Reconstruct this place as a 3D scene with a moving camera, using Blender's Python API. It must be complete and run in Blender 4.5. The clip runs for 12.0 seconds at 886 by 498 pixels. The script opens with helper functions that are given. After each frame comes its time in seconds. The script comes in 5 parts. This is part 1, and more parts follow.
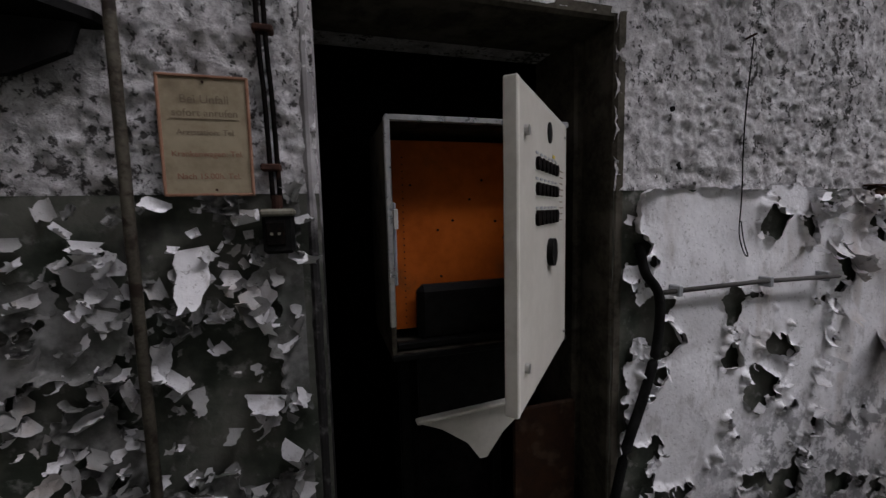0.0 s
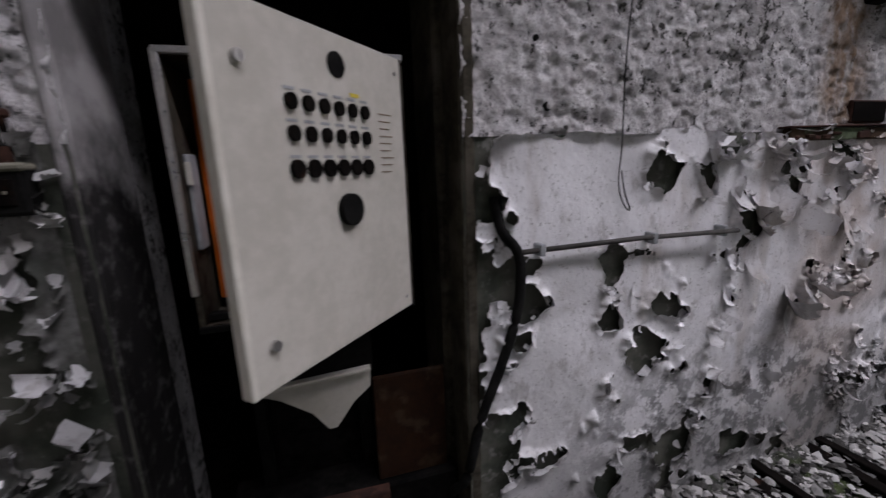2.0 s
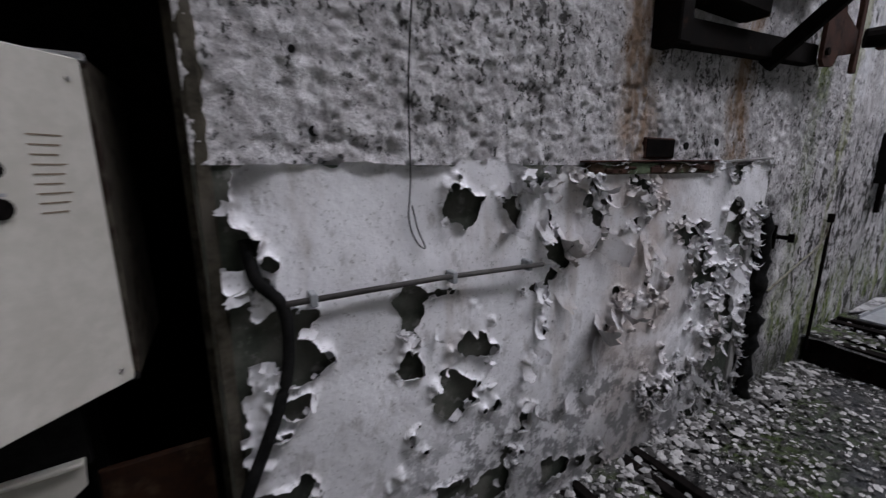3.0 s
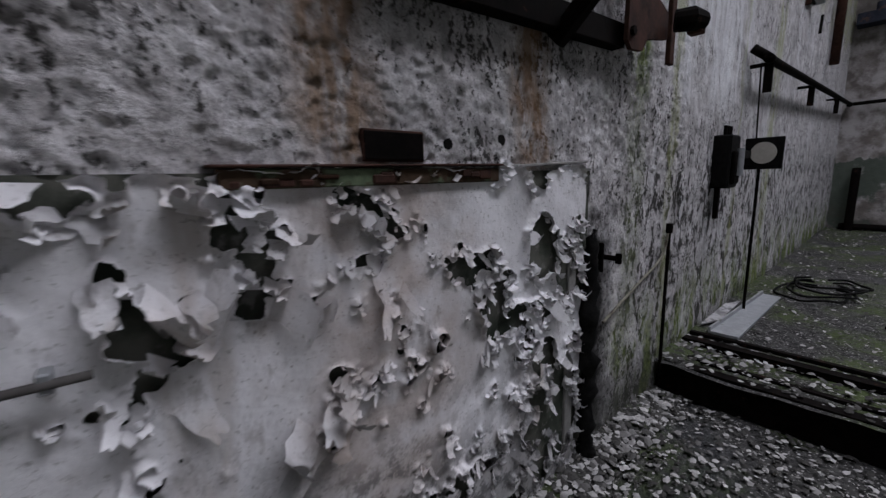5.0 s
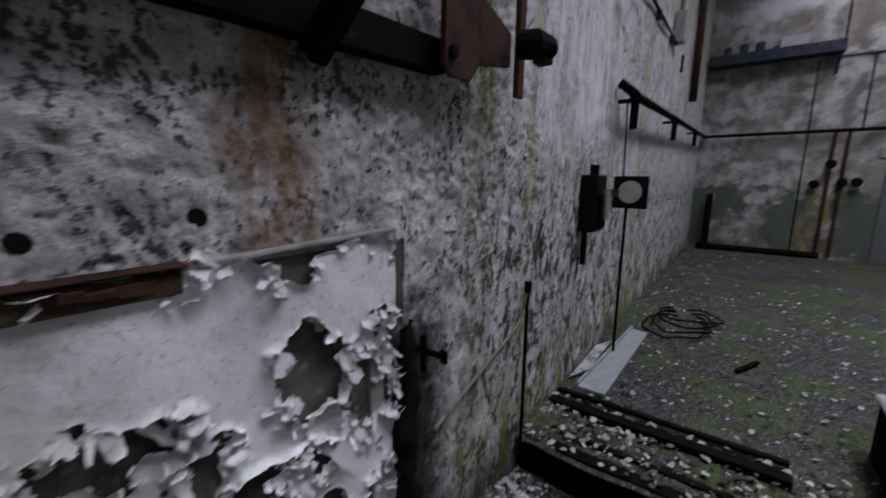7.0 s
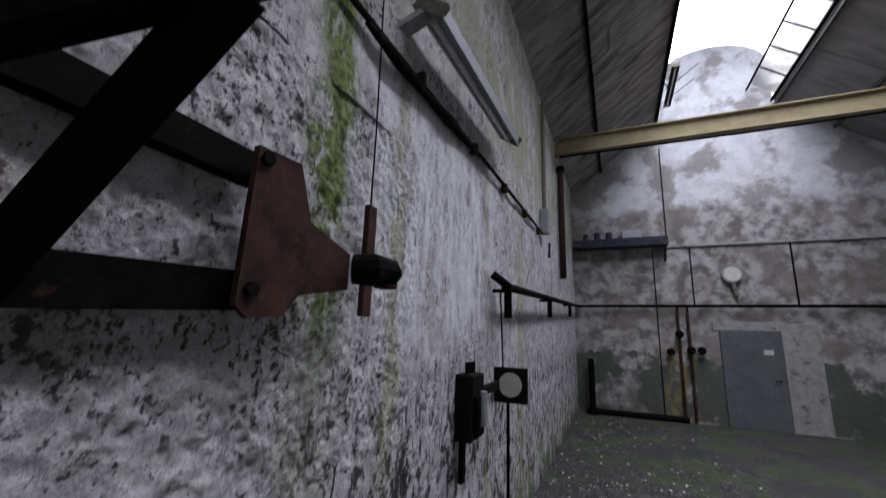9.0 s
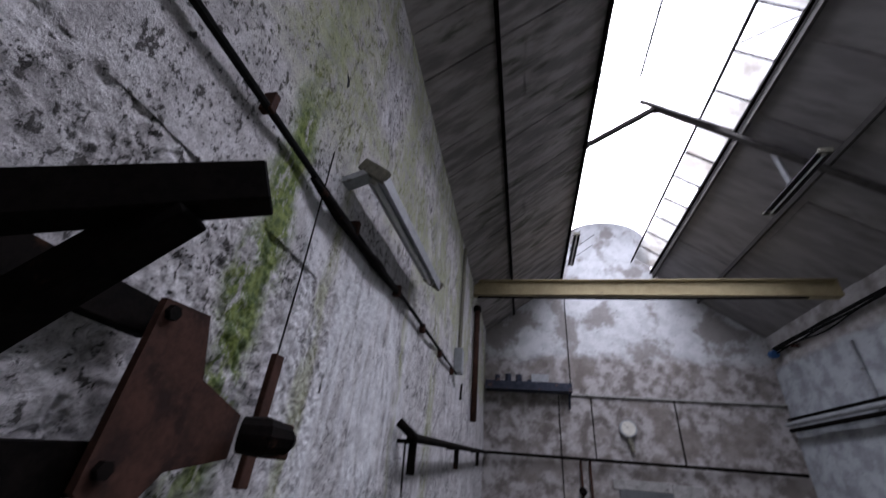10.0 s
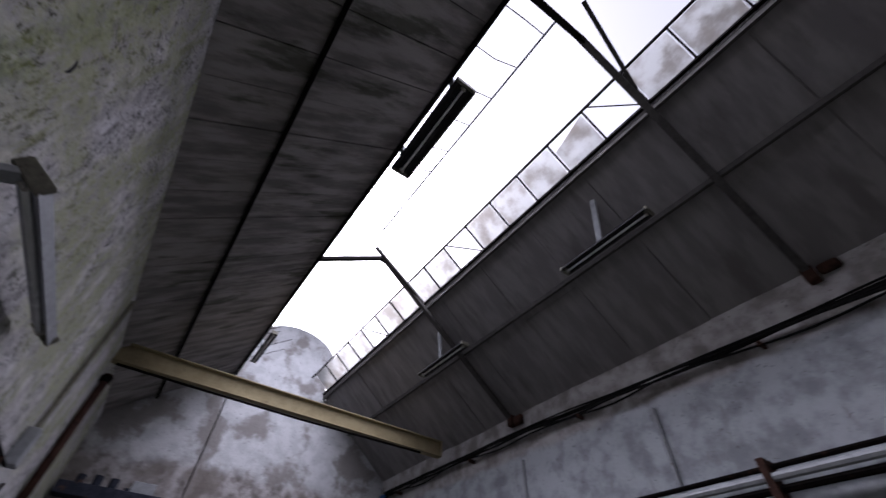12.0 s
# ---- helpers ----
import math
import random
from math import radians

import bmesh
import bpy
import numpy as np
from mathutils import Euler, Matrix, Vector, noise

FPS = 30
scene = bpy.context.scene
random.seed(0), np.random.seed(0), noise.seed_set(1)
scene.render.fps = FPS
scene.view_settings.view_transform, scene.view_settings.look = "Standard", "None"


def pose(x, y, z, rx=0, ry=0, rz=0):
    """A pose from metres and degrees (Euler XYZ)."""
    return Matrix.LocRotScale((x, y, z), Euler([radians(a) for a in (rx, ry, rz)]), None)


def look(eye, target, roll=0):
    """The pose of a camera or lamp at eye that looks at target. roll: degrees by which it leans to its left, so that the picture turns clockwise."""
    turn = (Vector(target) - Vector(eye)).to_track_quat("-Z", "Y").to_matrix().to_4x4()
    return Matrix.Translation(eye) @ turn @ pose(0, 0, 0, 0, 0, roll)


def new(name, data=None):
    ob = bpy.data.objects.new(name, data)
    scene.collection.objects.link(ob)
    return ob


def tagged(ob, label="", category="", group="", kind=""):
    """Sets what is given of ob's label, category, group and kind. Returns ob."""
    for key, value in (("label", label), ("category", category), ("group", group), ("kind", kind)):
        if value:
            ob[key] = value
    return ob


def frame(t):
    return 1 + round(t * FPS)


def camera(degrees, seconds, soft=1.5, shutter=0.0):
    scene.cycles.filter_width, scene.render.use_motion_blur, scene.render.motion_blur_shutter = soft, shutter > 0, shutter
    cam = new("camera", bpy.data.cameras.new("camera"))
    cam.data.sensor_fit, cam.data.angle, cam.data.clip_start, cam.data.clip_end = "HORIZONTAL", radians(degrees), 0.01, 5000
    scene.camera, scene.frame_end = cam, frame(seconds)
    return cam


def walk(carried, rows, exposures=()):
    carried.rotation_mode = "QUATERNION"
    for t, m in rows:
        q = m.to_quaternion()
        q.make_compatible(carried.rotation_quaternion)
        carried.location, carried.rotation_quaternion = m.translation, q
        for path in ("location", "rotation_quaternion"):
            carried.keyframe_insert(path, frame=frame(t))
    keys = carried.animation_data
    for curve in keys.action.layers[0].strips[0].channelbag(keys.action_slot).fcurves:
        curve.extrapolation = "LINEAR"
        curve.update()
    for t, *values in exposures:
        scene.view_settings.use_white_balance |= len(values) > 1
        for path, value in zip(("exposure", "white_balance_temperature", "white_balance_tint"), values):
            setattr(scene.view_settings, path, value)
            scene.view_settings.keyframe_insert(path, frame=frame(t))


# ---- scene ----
cam = camera(96.7, 12.0, soft=1.3, shutter=0.4)
# eye, target and roll: along the wall, then the look up to the skylight
PATH = [
    (0, (-0.022, -1.1, 1.423), (0.541, 0.809, 1.228), -1.3),
    (0.5, (0.030, -1.11, 1.414), (0.663, 0.770, 1.155), -1.5),
    (1, (0.107, -1.117, 1.405), (0.799, 0.73, 1.076), -1.2),
    (1.5, (0.229, -1.118, 1.398), (0.834, 0.734, 0.944), -1.8),
    (2, (0.501, -1.109, 1.395), (1.05, 0.77, 0.984), -2.2),
    (2.5, (0.745, -1.122, 1.43), (1.508, 0.675, 1.015), -1.3),
    (3, (0.937, -1.072, 1.472), (1.907, 0.628, 1.06), -0.1),
    (3.2, (1.021, -1.054, 1.476), (2.015, 0.631, 1.058), 0.4),
    (4.8, (1.884, -1.003, 1.45), (3.113, 0.522, 1.046), -1.8),
    (5, (1.977, -0.958, 1.45), (3.266, 0.531, 1.102), -1.5),
    (5.5, (2.188, -0.9, 1.456), (3.553, 0.496, 1.019), -3.0),
    (6, (2.416, -0.886, 1.525), (3.76, 0.543, 1.139), -1.6),
    (6.5, (2.57, -0.898, 1.604), (3.966, 0.461, 1.151), -1.7),
    (7, (2.751, -0.887, 1.664), (4.333, 0.289, 1.324), 0.8),
    (7.2, (2.807, -0.879, 1.69), (4.459, 0.221, 1.442), 1.4),
]
LATE = [
    (8.8, (3.11, -0.942, 1.944), (4.911, -0.127, 2.247), 2.4),
    (9, (3.119, -0.937, 1.973), (4.911, -0.152, 2.385), 1.9),
    (9.5, (3.085, -0.953, 2.046), (4.847, -0.351, 2.777), 3.0),
    (10, (3.03, -0.968, 2.104), (4.719, -0.586, 3.105), 5.4),
    (10.5, (2.957, -1.008, 2.135), (4.521, -0.869, 3.374), 6.5),
    (11, (2.912, -1.039, 2.173), (4.355, -1.215, 3.546), 5.5),
    (11.5, (2.844, -1.069, 2.17), (4.135, -1.555, 3.619), 4.4),
    (12, (2.787, -1.095, 2.141), (3.914, -1.864, 3.604), 2.3),
]
EXPOSURES = [(0, 1.7, 6400, 17), (2, 1.85, 6350, 21), (3, 1.8, 6200, 17), (5, 1.5, 6150, 17), (7.5, 1.55, 6000, 18), (9.5, 1.68, 5950, 20), (12, 1.15, 5950, 25)]
walk(cam, [(t, look(eye, target, roll)) for t, eye, target, roll in PATH + LATE], EXPOSURES)

# ---- daylight: bright overcast sky through the broken roof glazing ----
SUN_TURN, SUN_HEIGHT = radians(80), radians(50)
world = bpy.data.worlds.new("sky")
scene.world = world
world.use_nodes = True
wn = world.node_tree
sky = wn.nodes.new("ShaderNodeTexSky")
sky.sky_type, sky.sun_disc = "NISHITA", False
sky.sun_elevation, sky.sun_rotation = SUN_HEIGHT, SUN_TURN
sky.dust_density, sky.air_density, sky.ozone_density = 6.0, 1.0, 1.0
hazy = wn.nodes.new("ShaderNodeHueSaturation")
hazy.inputs["Saturation"].default_value = 0.2
wn.links.new(sky.outputs[0], hazy.inputs["Color"])
wn.links.new(hazy.outputs[0], wn.nodes["Background"].inputs[0])
wn.nodes["Background"].inputs[1].default_value = 0.15
sun = new("sun", bpy.data.lights.new("sun", "SUN"))
sun.data.energy, sun.data.angle, sun.data.color = 1.5, radians(20), (1.0, 0.96, 0.92)
sun.matrix_world = look((math.sin(SUN_TURN) * math.cos(SUN_HEIGHT) * 30, math.cos(SUN_TURN) * math.cos(SUN_HEIGHT) * 30, 30 * math.sin(SUN_HEIGHT)), (0, 0, 0))
# the sky's light in the glazed strip of the roof, one lamp to each bay
for x0, x1 in ((0.9, 3.0), (3.2, 8.4), (8.6, 11.6)):
    day = new("skylight_glow", bpy.data.lights.new("skylight_glow", "AREA"))
    day.data.shape, day.data.size, day.data.size_y = "RECTANGLE", x1 - x0, 2.5
    day.data.energy, day.data.color = 36 * (x1 - x0), (0.95, 0.97, 1.0)
    day.matrix_world = pose((x0 + x1) / 2, -3.43, 9.6)

# ---- helpers for materials ----
class Nodes:
    """A material's node tree with short calls for arithmetic, noise and mixing."""
    def __init__(self, name, rough=0.9, metal=0.0):
        self.m = bpy.data.materials.new(name)
        self.m.use_nodes = True
        self.t = self.m.node_tree
        self.b = self.t.nodes["Principled BSDF"]
        self.b.inputs["Roughness"].default_value, self.b.inputs["Metallic"].default_value = rough, metal
        self.b.inputs["Specular IOR Level"].default_value = 0.12
        g = self.t.nodes.new("ShaderNodeNewGeometry")
        self.pos = g.outputs["Position"]
        self.island = g.outputs["Random Per Island"]
        s = self.t.nodes.new("ShaderNodeSeparateXYZ")
        self.t.links.new(self.pos, s.inputs[0])
        self.x, self.y, self.z = s.outputs

    def put(self, socket, v):
        if isinstance(v, (int, float)):
            socket.default_value = v
        elif isinstance(v, tuple):
            socket.default_value = (*v, 1) if len(v) == 3 and len(socket.default_value) == 4 else v
        else:
            self.t.links.new(v, socket)

    def math(self, op, a, b=0.0):
        n = self.t.nodes.new("ShaderNodeMath")
        n.operation = op
        self.put(n.inputs[0], a), self.put(n.inputs[1], b)
        return n.outputs[0]

    def ramp(self, v, a, b, to0=0.0, to1=1.0):
        n = self.t.nodes.new("ShaderNodeMapRange")
        n.interpolation_type = "SMOOTHSTEP"
        self.put(n.inputs[0], v)
        for i, k in enumerate((a, b, to0, to1)):
            self.put(n.inputs[1 + i], k)
        return n.outputs[0]

    def noise(self, scale, detail=4.0, stretch=(1, 1, 1), rough=0.6):
        mp = self.t.nodes.new("ShaderNodeMapping")
        mp.inputs["Scale"].default_value = stretch
        self.t.links.new(self.pos, mp.inputs[0])
        n = self.t.nodes.new("ShaderNodeTexNoise")
        n.inputs["Scale"].default_value, n.inputs["Detail"].default_value, n.inputs["Roughness"].default_value = scale, detail, rough
        self.t.links.new(mp.outputs[0], n.inputs[0])
        return n.outputs[0]

    def mix(self, f, a, b):
        n = self.t.nodes.new("ShaderNodeMix")
        n.data_type = "RGBA"
        self.put(n.inputs[0], f), self.put(n.inputs[6], a), self.put(n.inputs[7], b)
        return n.outputs[2]

    def random(self):
        return self.t.nodes.new("ShaderNodeObjectInfo").outputs["Random"]

    def band(self, v, centre, half):
        """1 near the centre, falling to 0 at half away from it."""
        return self.ramp(self.math("ABSOLUTE", self.math("SUBTRACT", v, centre)), half, half * 0.25)

    def done(self, colour, bump=None, strength=0.4, distance=0.01, rough=None):
        self.put(self.b.inputs["Base Color"], colour)
        if rough is not None:
            self.put(self.b.inputs["Roughness"], rough)
        if bump is not None:
            n = self.t.nodes.new("ShaderNodeBump")
            n.inputs["Strength"].default_value, n.inputs["Distance"].default_value = strength, distance
            self.put(n.inputs["Height"], bump)
            self.t.links.new(n.outputs[0], self.b.inputs["Normal"])
        return self.m


def plain(name, c0, c1, rough=0.7, metal=0.0, scale=20, bump=0.2, spots=None, spot_at=(0.6, 0.7), gloss=0.12):
    """Two tones broken up at two scales, with worn spots of a third."""
    n = Nodes(name, rough, metal)
    n.b.inputs["Specular IOR Level"].default_value = gloss
    f = n.math("ADD", n.math("MULTIPLY", n.noise(scale), 0.6), n.math("MULTIPLY", n.noise(scale * 5), 0.4))
    c = n.mix(n.ramp(f, 0.35, 0.65), c0, c1)
    if spots:
        c = n.mix(n.ramp(n.noise(scale * 0.7, 6), *spot_at), c, spots)
    return n.done(c, f, bump, 0.004, n.ramp(f, 0.3, 0.7, rough - 0.12, min(rough + 0.1, 1)))


def wall_material(name):
    """Lime plaster and flaked whitewash: pits, soot, rust and algae runs."""
    n = Nodes(name, 0.95)
    n.b.inputs["Specular IOR Level"].default_value = 0.1
    big, mid, fine, grit = n.noise(1.6, 5), n.noise(9, 6, rough=0.7), n.noise(48, 6, (1, 1, 0.8), 0.75), n.noise(130, 4, rough=0.75)
    runs = n.noise(6, 6, (1, 1, 0.13), 0.7)
    c = n.mix(n.ramp(mid, 0.38, 0.62), (0.43, 0.41, 0.41), (0.72, 0.7, 0.705))
    c = n.mix(n.math("MULTIPLY", n.ramp(runs, 0.5, 0.62), n.ramp(n.x, 3.8, 5.0, 0.15, 0.6)), c, (0.76, 0.76, 0.78))
    c = n.mix(n.math("MULTIPLY", n.ramp(grit, 0.5, 0.62), 0.45), c, (0.17, 0.165, 0.16))
    # pits and chipped spots, thick in some fields and sparse in others
    spot = n.math("ADD", n.math("MULTIPLY", fine, 0.55), n.math("MULTIPLY", n.noise(21, 6, (1, 1, 0.6), 0.7), 0.45))
    field = n.ramp(n.noise(2.8, 4), 0.38, 0.66, 0.0, 0.06)
    pits = n.ramp(n.math("ADD", spot, field), 0.56, 0.6)
    c = n.mix(n.math("MULTIPLY", pits, 0.93), c, (0.055, 0.051, 0.048))
    soot = n.math("MULTIPLY", n.ramp(n.noise(2.4, 5, (1, 1, 0.3)), 0.52, 0.7), 0.4)
    c = n.mix(soot, c, (0.17, 0.162, 0.158))
    # soot drifting up over the doorway and the ledge
    smoke = n.math("MULTIPLY", n.math("MULTIPLY", n.math("MULTIPLY", n.ramp(n.x, 0.6, 0.95), n.ramp(n.x, 2.0, 1.3)), n.ramp(n.z, 1.7, 2.2)), n.ramp(n.noise(5, 6, (1, 1, 0.35), 0.7), 0.4, 0.62, 0.0, 0.6))
    c = n.mix(smoke, c, (0.12, 0.115, 0.11))
    # washed-out pale field past the iron bracket
    pale = n.math("MULTIPLY", n.band(n.x, 5.4, 1.4), n.math("MULTIPLY", n.ramp(n.z, 1.75, 2.2), n.ramp(n.z, 3.5, 3.1)))
    c = n.mix(n.math("MULTIPLY", pale, n.ramp(runs, 0.4, 0.56, 0.1, 0.9)), c, (0.8, 0.8, 0.82))
    # whitewash scaled off in black ragged spots low on the far stretch
    scaled = n.math("MULTIPLY", n.ramp(n.math("ADD", n.noise(13, 6, (1, 1, 0.5), 0.72), n.math("MULTIPLY", n.noise(3, 3), 0.25)), 0.645, 0.68), n.math("MULTIPLY", n.ramp(n.x, 3.8, 4.3), n.ramp(n.z, 1.95, 1.45)))
    c = n.mix(n.math("MULTIPLY", scaled, 0.92), c, (0.035, 0.034, 0.03))
    # rust runs
    wob = n.math("MULTIPLY", n.math("SUBTRACT", n.noise(3, 3), 0.5), 0.25)
    xs = n.math("ADD", n.x, wob)
    rusty = n.math("MULTIPLY", n.math("MAXIMUM", n.band(xs, 2.46, 0.17), n.band(xs, 3.28, 0.15)), n.math("MULTIPLY", n.ramp(n.z, 1.42, 1.55), n.ramp(n.noise(14, 5, (1, 1, 0.3)), 0.3, 0.56)))
    rusty = n.math("MULTIPLY", rusty, n.ramp(n.z, 2.5, 2.05))
    c = n.mix(n.math("MULTIPLY", rusty, 0.85), c, n.mix(n.noise(30), (0.13, 0.07, 0.035), (0.36, 0.23, 0.13)))
    # algae runs and patches
    thick = n.math("MULTIPLY", n.band(xs, 4.2, 0.17), n.math("MULTIPLY", n.ramp(n.noise(11, 6, (1, 1, 0.45), 0.7), 0.38, 0.5), n.math("MULTIPLY", n.ramp(n.z, 3.9, 3.4, 0.3, 1.0), n.ramp(n.z, 1.7, 2.2, 0.3, 1.0))))
    thin = n.math("MULTIPLY", n.math("MAXIMUM", n.band(xs, 4.72, 0.1), n.math("MAXIMUM", n.band(xs, 6.16, 0.08), n.band(xs, 7.4, 0.25))), n.ramp(n.noise(10, 5, (1, 1, 0.2)), 0.36, 0.58, 0.0, 0.6))
    high = n.math("MULTIPLY", n.ramp(n.z, 3.2, 4.0), n.math("MULTIPLY", n.ramp(n.noise(1.3, 5), 0.4, 0.56), n.ramp(n.noise(9, 5, rough=0.7), 0.36, 0.58, 0.15, 0.9)))
    foot = n.math("MULTIPLY", n.ramp(n.z, 1.0, 0.2), n.math("MULTIPLY", n.ramp(n.x, 3.7, 4.2), n.ramp(n.noise(5, 5, (1, 1, 0.4)), 0.42, 0.6)))
    c = n.mix(n.math("MAXIMUM", thin, n.math("MULTIPLY", high, 0.8)), c, n.mix(n.noise(25), (0.2, 0.23, 0.08), (0.42, 0.43, 0.2)))
    c = n.mix(n.math("MULTIPLY", n.math("MAXIMUM", thick, foot), 0.92), c, n.mix(n.ramp(n.noise(22), 0.35, 0.65), (0.055, 0.095, 0.012), (0.22, 0.28, 0.06)))
    tar = n.math("MULTIPLY", n.band(n.math("ADD", n.x, n.math("MULTIPLY", n.math("SUBTRACT", n.noise(11, 5, rough=0.7), 0.5), 0.3)), 3.78, 0.27), n.ramp(n.math("ADD", n.z, n.math("MULTIPLY", mid, 0.8)), 1.8, 1.5))
    c = n.mix(n.math("MULTIPLY", tar, 0.94), c, (0.014, 0.013, 0.012))
    # damp foot of the wall
    damp = n.math("MULTIPLY", n.ramp(n.math("ADD", n.z, n.math("MULTIPLY", big, 0.6)), 0.75, 0.35), n.ramp(n.x, 2.4, 3.2))
    c = n.mix(n.math("MULTIPLY", damp, 0.75), c, (0.045, 0.045, 0.04))
    relief = n.math("SUBTRACT", n.math("ADD", n.math("ADD", n.math("MULTIPLY", fine, 0.7), mid), n.math("MULTIPLY", grit, 0.25)), n.math("MULTIPLY", n.math("MAXIMUM", pits, scaled), 0.35))
    return n.done(c, relief, 0.9, 0.02)


def paint_base_material(name):
    n = Nodes(name, 0.85)
    c = n.mix(n.ramp(n.noise(5, 5), 0.38, 0.62), (0.035, 0.042, 0.032), (0.1, 0.1, 0.085))
    c = n.mix(n.math("MULTIPLY", n.ramp(n.noise(17, 5), 0.56, 0.68), 0.6), c, (0.24, 0.23, 0.22))
    c = n.mix(n.ramp(n.noise(3.1, 4), 0.58, 0.7), c, (0.03, 0.03, 0.028))
    return n.done(c, n.noise(30, 5), 0.5, 0.006)


def skin_material(name, by_island=False, darkest=0.85):
    """Brittle chalky oil paint, pale with brown seepage and soot."""
    n = Nodes(name, 0.75)
    c = n.mix(n.ramp(n.noise(2.2, 4), 0.35, 0.65), (0.6, 0.59, 0.6), (0.78, 0.77, 0.79))
    if by_island:
        c = n.mix(n.math("MULTIPLY", n.random(), darkest), c, (0.15, 0.148, 0.138))
    c = n.mix(n.math("MULTIPLY", n.ramp(n.noise(6, 6), 0.52, 0.75), 0.6), c, (0.36, 0.34, 0.33))
    seep = n.math("MULTIPLY", n.ramp(n.noise(4, 4, (1, 1, 0.25)), 0.55, 0.72), 0.6)
    c = n.mix(seep, c, (0.3, 0.24, 0.19))
    c = n.mix(n.math("MULTIPLY", n.ramp(n.noise(75, 4, rough=0.7), 0.58, 0.66), 0.6), c, (0.2, 0.19, 0.18))
    c = n.mix(n.math("MULTIPLY", n.ramp(n.noise(11, 6, (1, 1, 0.5), 0.7), 0.55, 0.66), 0.5), c, (0.27, 0.25, 0.24))
    seeped = n.math("MULTIPLY", n.band(n.math("ADD", n.x, n.math("MULTIPLY", n.noise(3, 4), 0.5)), 2.85, 0.42), n.ramp(n.noise(5, 5), 0.36, 0.6, 0.1, 0.6))
    c = n.mix(seeped, c, (0.33, 0.25, 0.2))
    low = n.math("MULTIPLY", n.ramp(n.math("ADD", n.z, n.math("MULTIPLY", n.noise(3), 0.7)), 0.95, 0.45), 0.7)
    c = n.mix(low, c, (0.17, 0.165, 0.16))
    # mould spreading up from the floor
    mould = n.math("MULTIPLY", n.ramp(n.noise(10, 7, rough=0.75), 0.47, 0.56), n.ramp(n.math("ADD", n.z, n.math("MULTIPLY", n.noise(2.3), 0.8)), 1.2, 0.8))
    c = n.mix(n.math("MULTIPLY", n.math("MULTIPLY", mould, n.ramp(n.x, 1.15, 1.6)), 0.8), c, (0.1, 0.1, 0.1))
    return n.done(c, n.math("ADD", n.noise(13, 5), n.math("MULTIPLY", n.noise(50, 5), 0.5)), 0.5, 0.008)


def ground_material(name):
    n = Nodes(name, 0.9)
    c = n.mix(n.ramp(n.noise(28, 6, rough=0.75), 0.38, 0.62), (0.014, 0.014, 0.013), (0.072, 0.07, 0.068))
    c = n.mix(n.ramp(n.noise(70, 3), 0.6, 0.66), c, (0.34, 0.33, 0.32))
    green = n.math("MULTIPLY", n.ramp(n.noise(1.7, 5), 0.44, 0.6), n.ramp(n.noise(22, 4), 0.3, 0.6))
    c = n.mix(n.math("MULTIPLY", green, 0.75), c, (0.06, 0.085, 0.024))
    c = n.mix(n.math("MULTIPLY", n.ramp(n.noise(0.8, 3), 0.55, 0.68), 0.7), c, (0.035, 0.037, 0.04))
    return n.done(c, n.noise(40, 6, rough=0.75), 0.8, 0.02, n.ramp(n.noise(0.8, 3), 0.5, 0.62, 0.9, 0.45))


def end_wall_material(name):
    n = Nodes(name, 0.92)
    c = n.mix(n.ramp(n.noise(3.5, 6), 0.36, 0.62), (0.13, 0.115, 0.106), (0.36, 0.34, 0.333))
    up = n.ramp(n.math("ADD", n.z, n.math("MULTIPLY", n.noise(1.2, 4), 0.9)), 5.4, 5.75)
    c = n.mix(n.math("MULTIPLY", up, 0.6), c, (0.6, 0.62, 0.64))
    c = n.mix(n.math("MULTIPLY", n.ramp(n.noise(1.1, 6), 0.48, 0.6), 0.75), c, (0.16, 0.14, 0.125))
    c = n.mix(n.math("MULTIPLY", n.ramp(n.noise(16, 5), 0.6, 0.7), 0.6), c, (0.09, 0.085, 0.08))
    edge = n.math("ADD", n.z, n.math("MULTIPLY", n.math("SUBTRACT", n.noise(2.2, 4), 0.5), 1.3))
    dado = n.math("MULTIPLY", n.ramp(edge, 1.62, 1.56), n.ramp(n.noise(1.5, 5), 0.42, 0.5))
    c = n.mix(dado, c, n.mix(n.noise(9), (0.05, 0.062, 0.05), (0.1, 0.115, 0.095)))
    stain = n.math("MULTIPLY", n.band(n.y, -2.2, 0.5), n.math("MULTIPLY", n.ramp(n.z, 2.4, 1.4), n.ramp(n.noise(6, 5, (1, 1, 0.4)), 0.42, 0.6)))
    c = n.mix(n.math("MULTIPLY", stain, 0.8), c, (0.22, 0.17, 0.06))
    c = n.mix(n.math("MULTIPLY", n.ramp(n.z, 0.9, 0.3), n.ramp(n.noise(4), 0.4, 0.6, 0, 0.7)), c, (0.08, 0.07, 0.06))
    return n.done(c, n.math("ADD", n.noise(14, 6), n.noise(3, 3)), 0.6, 0.02)


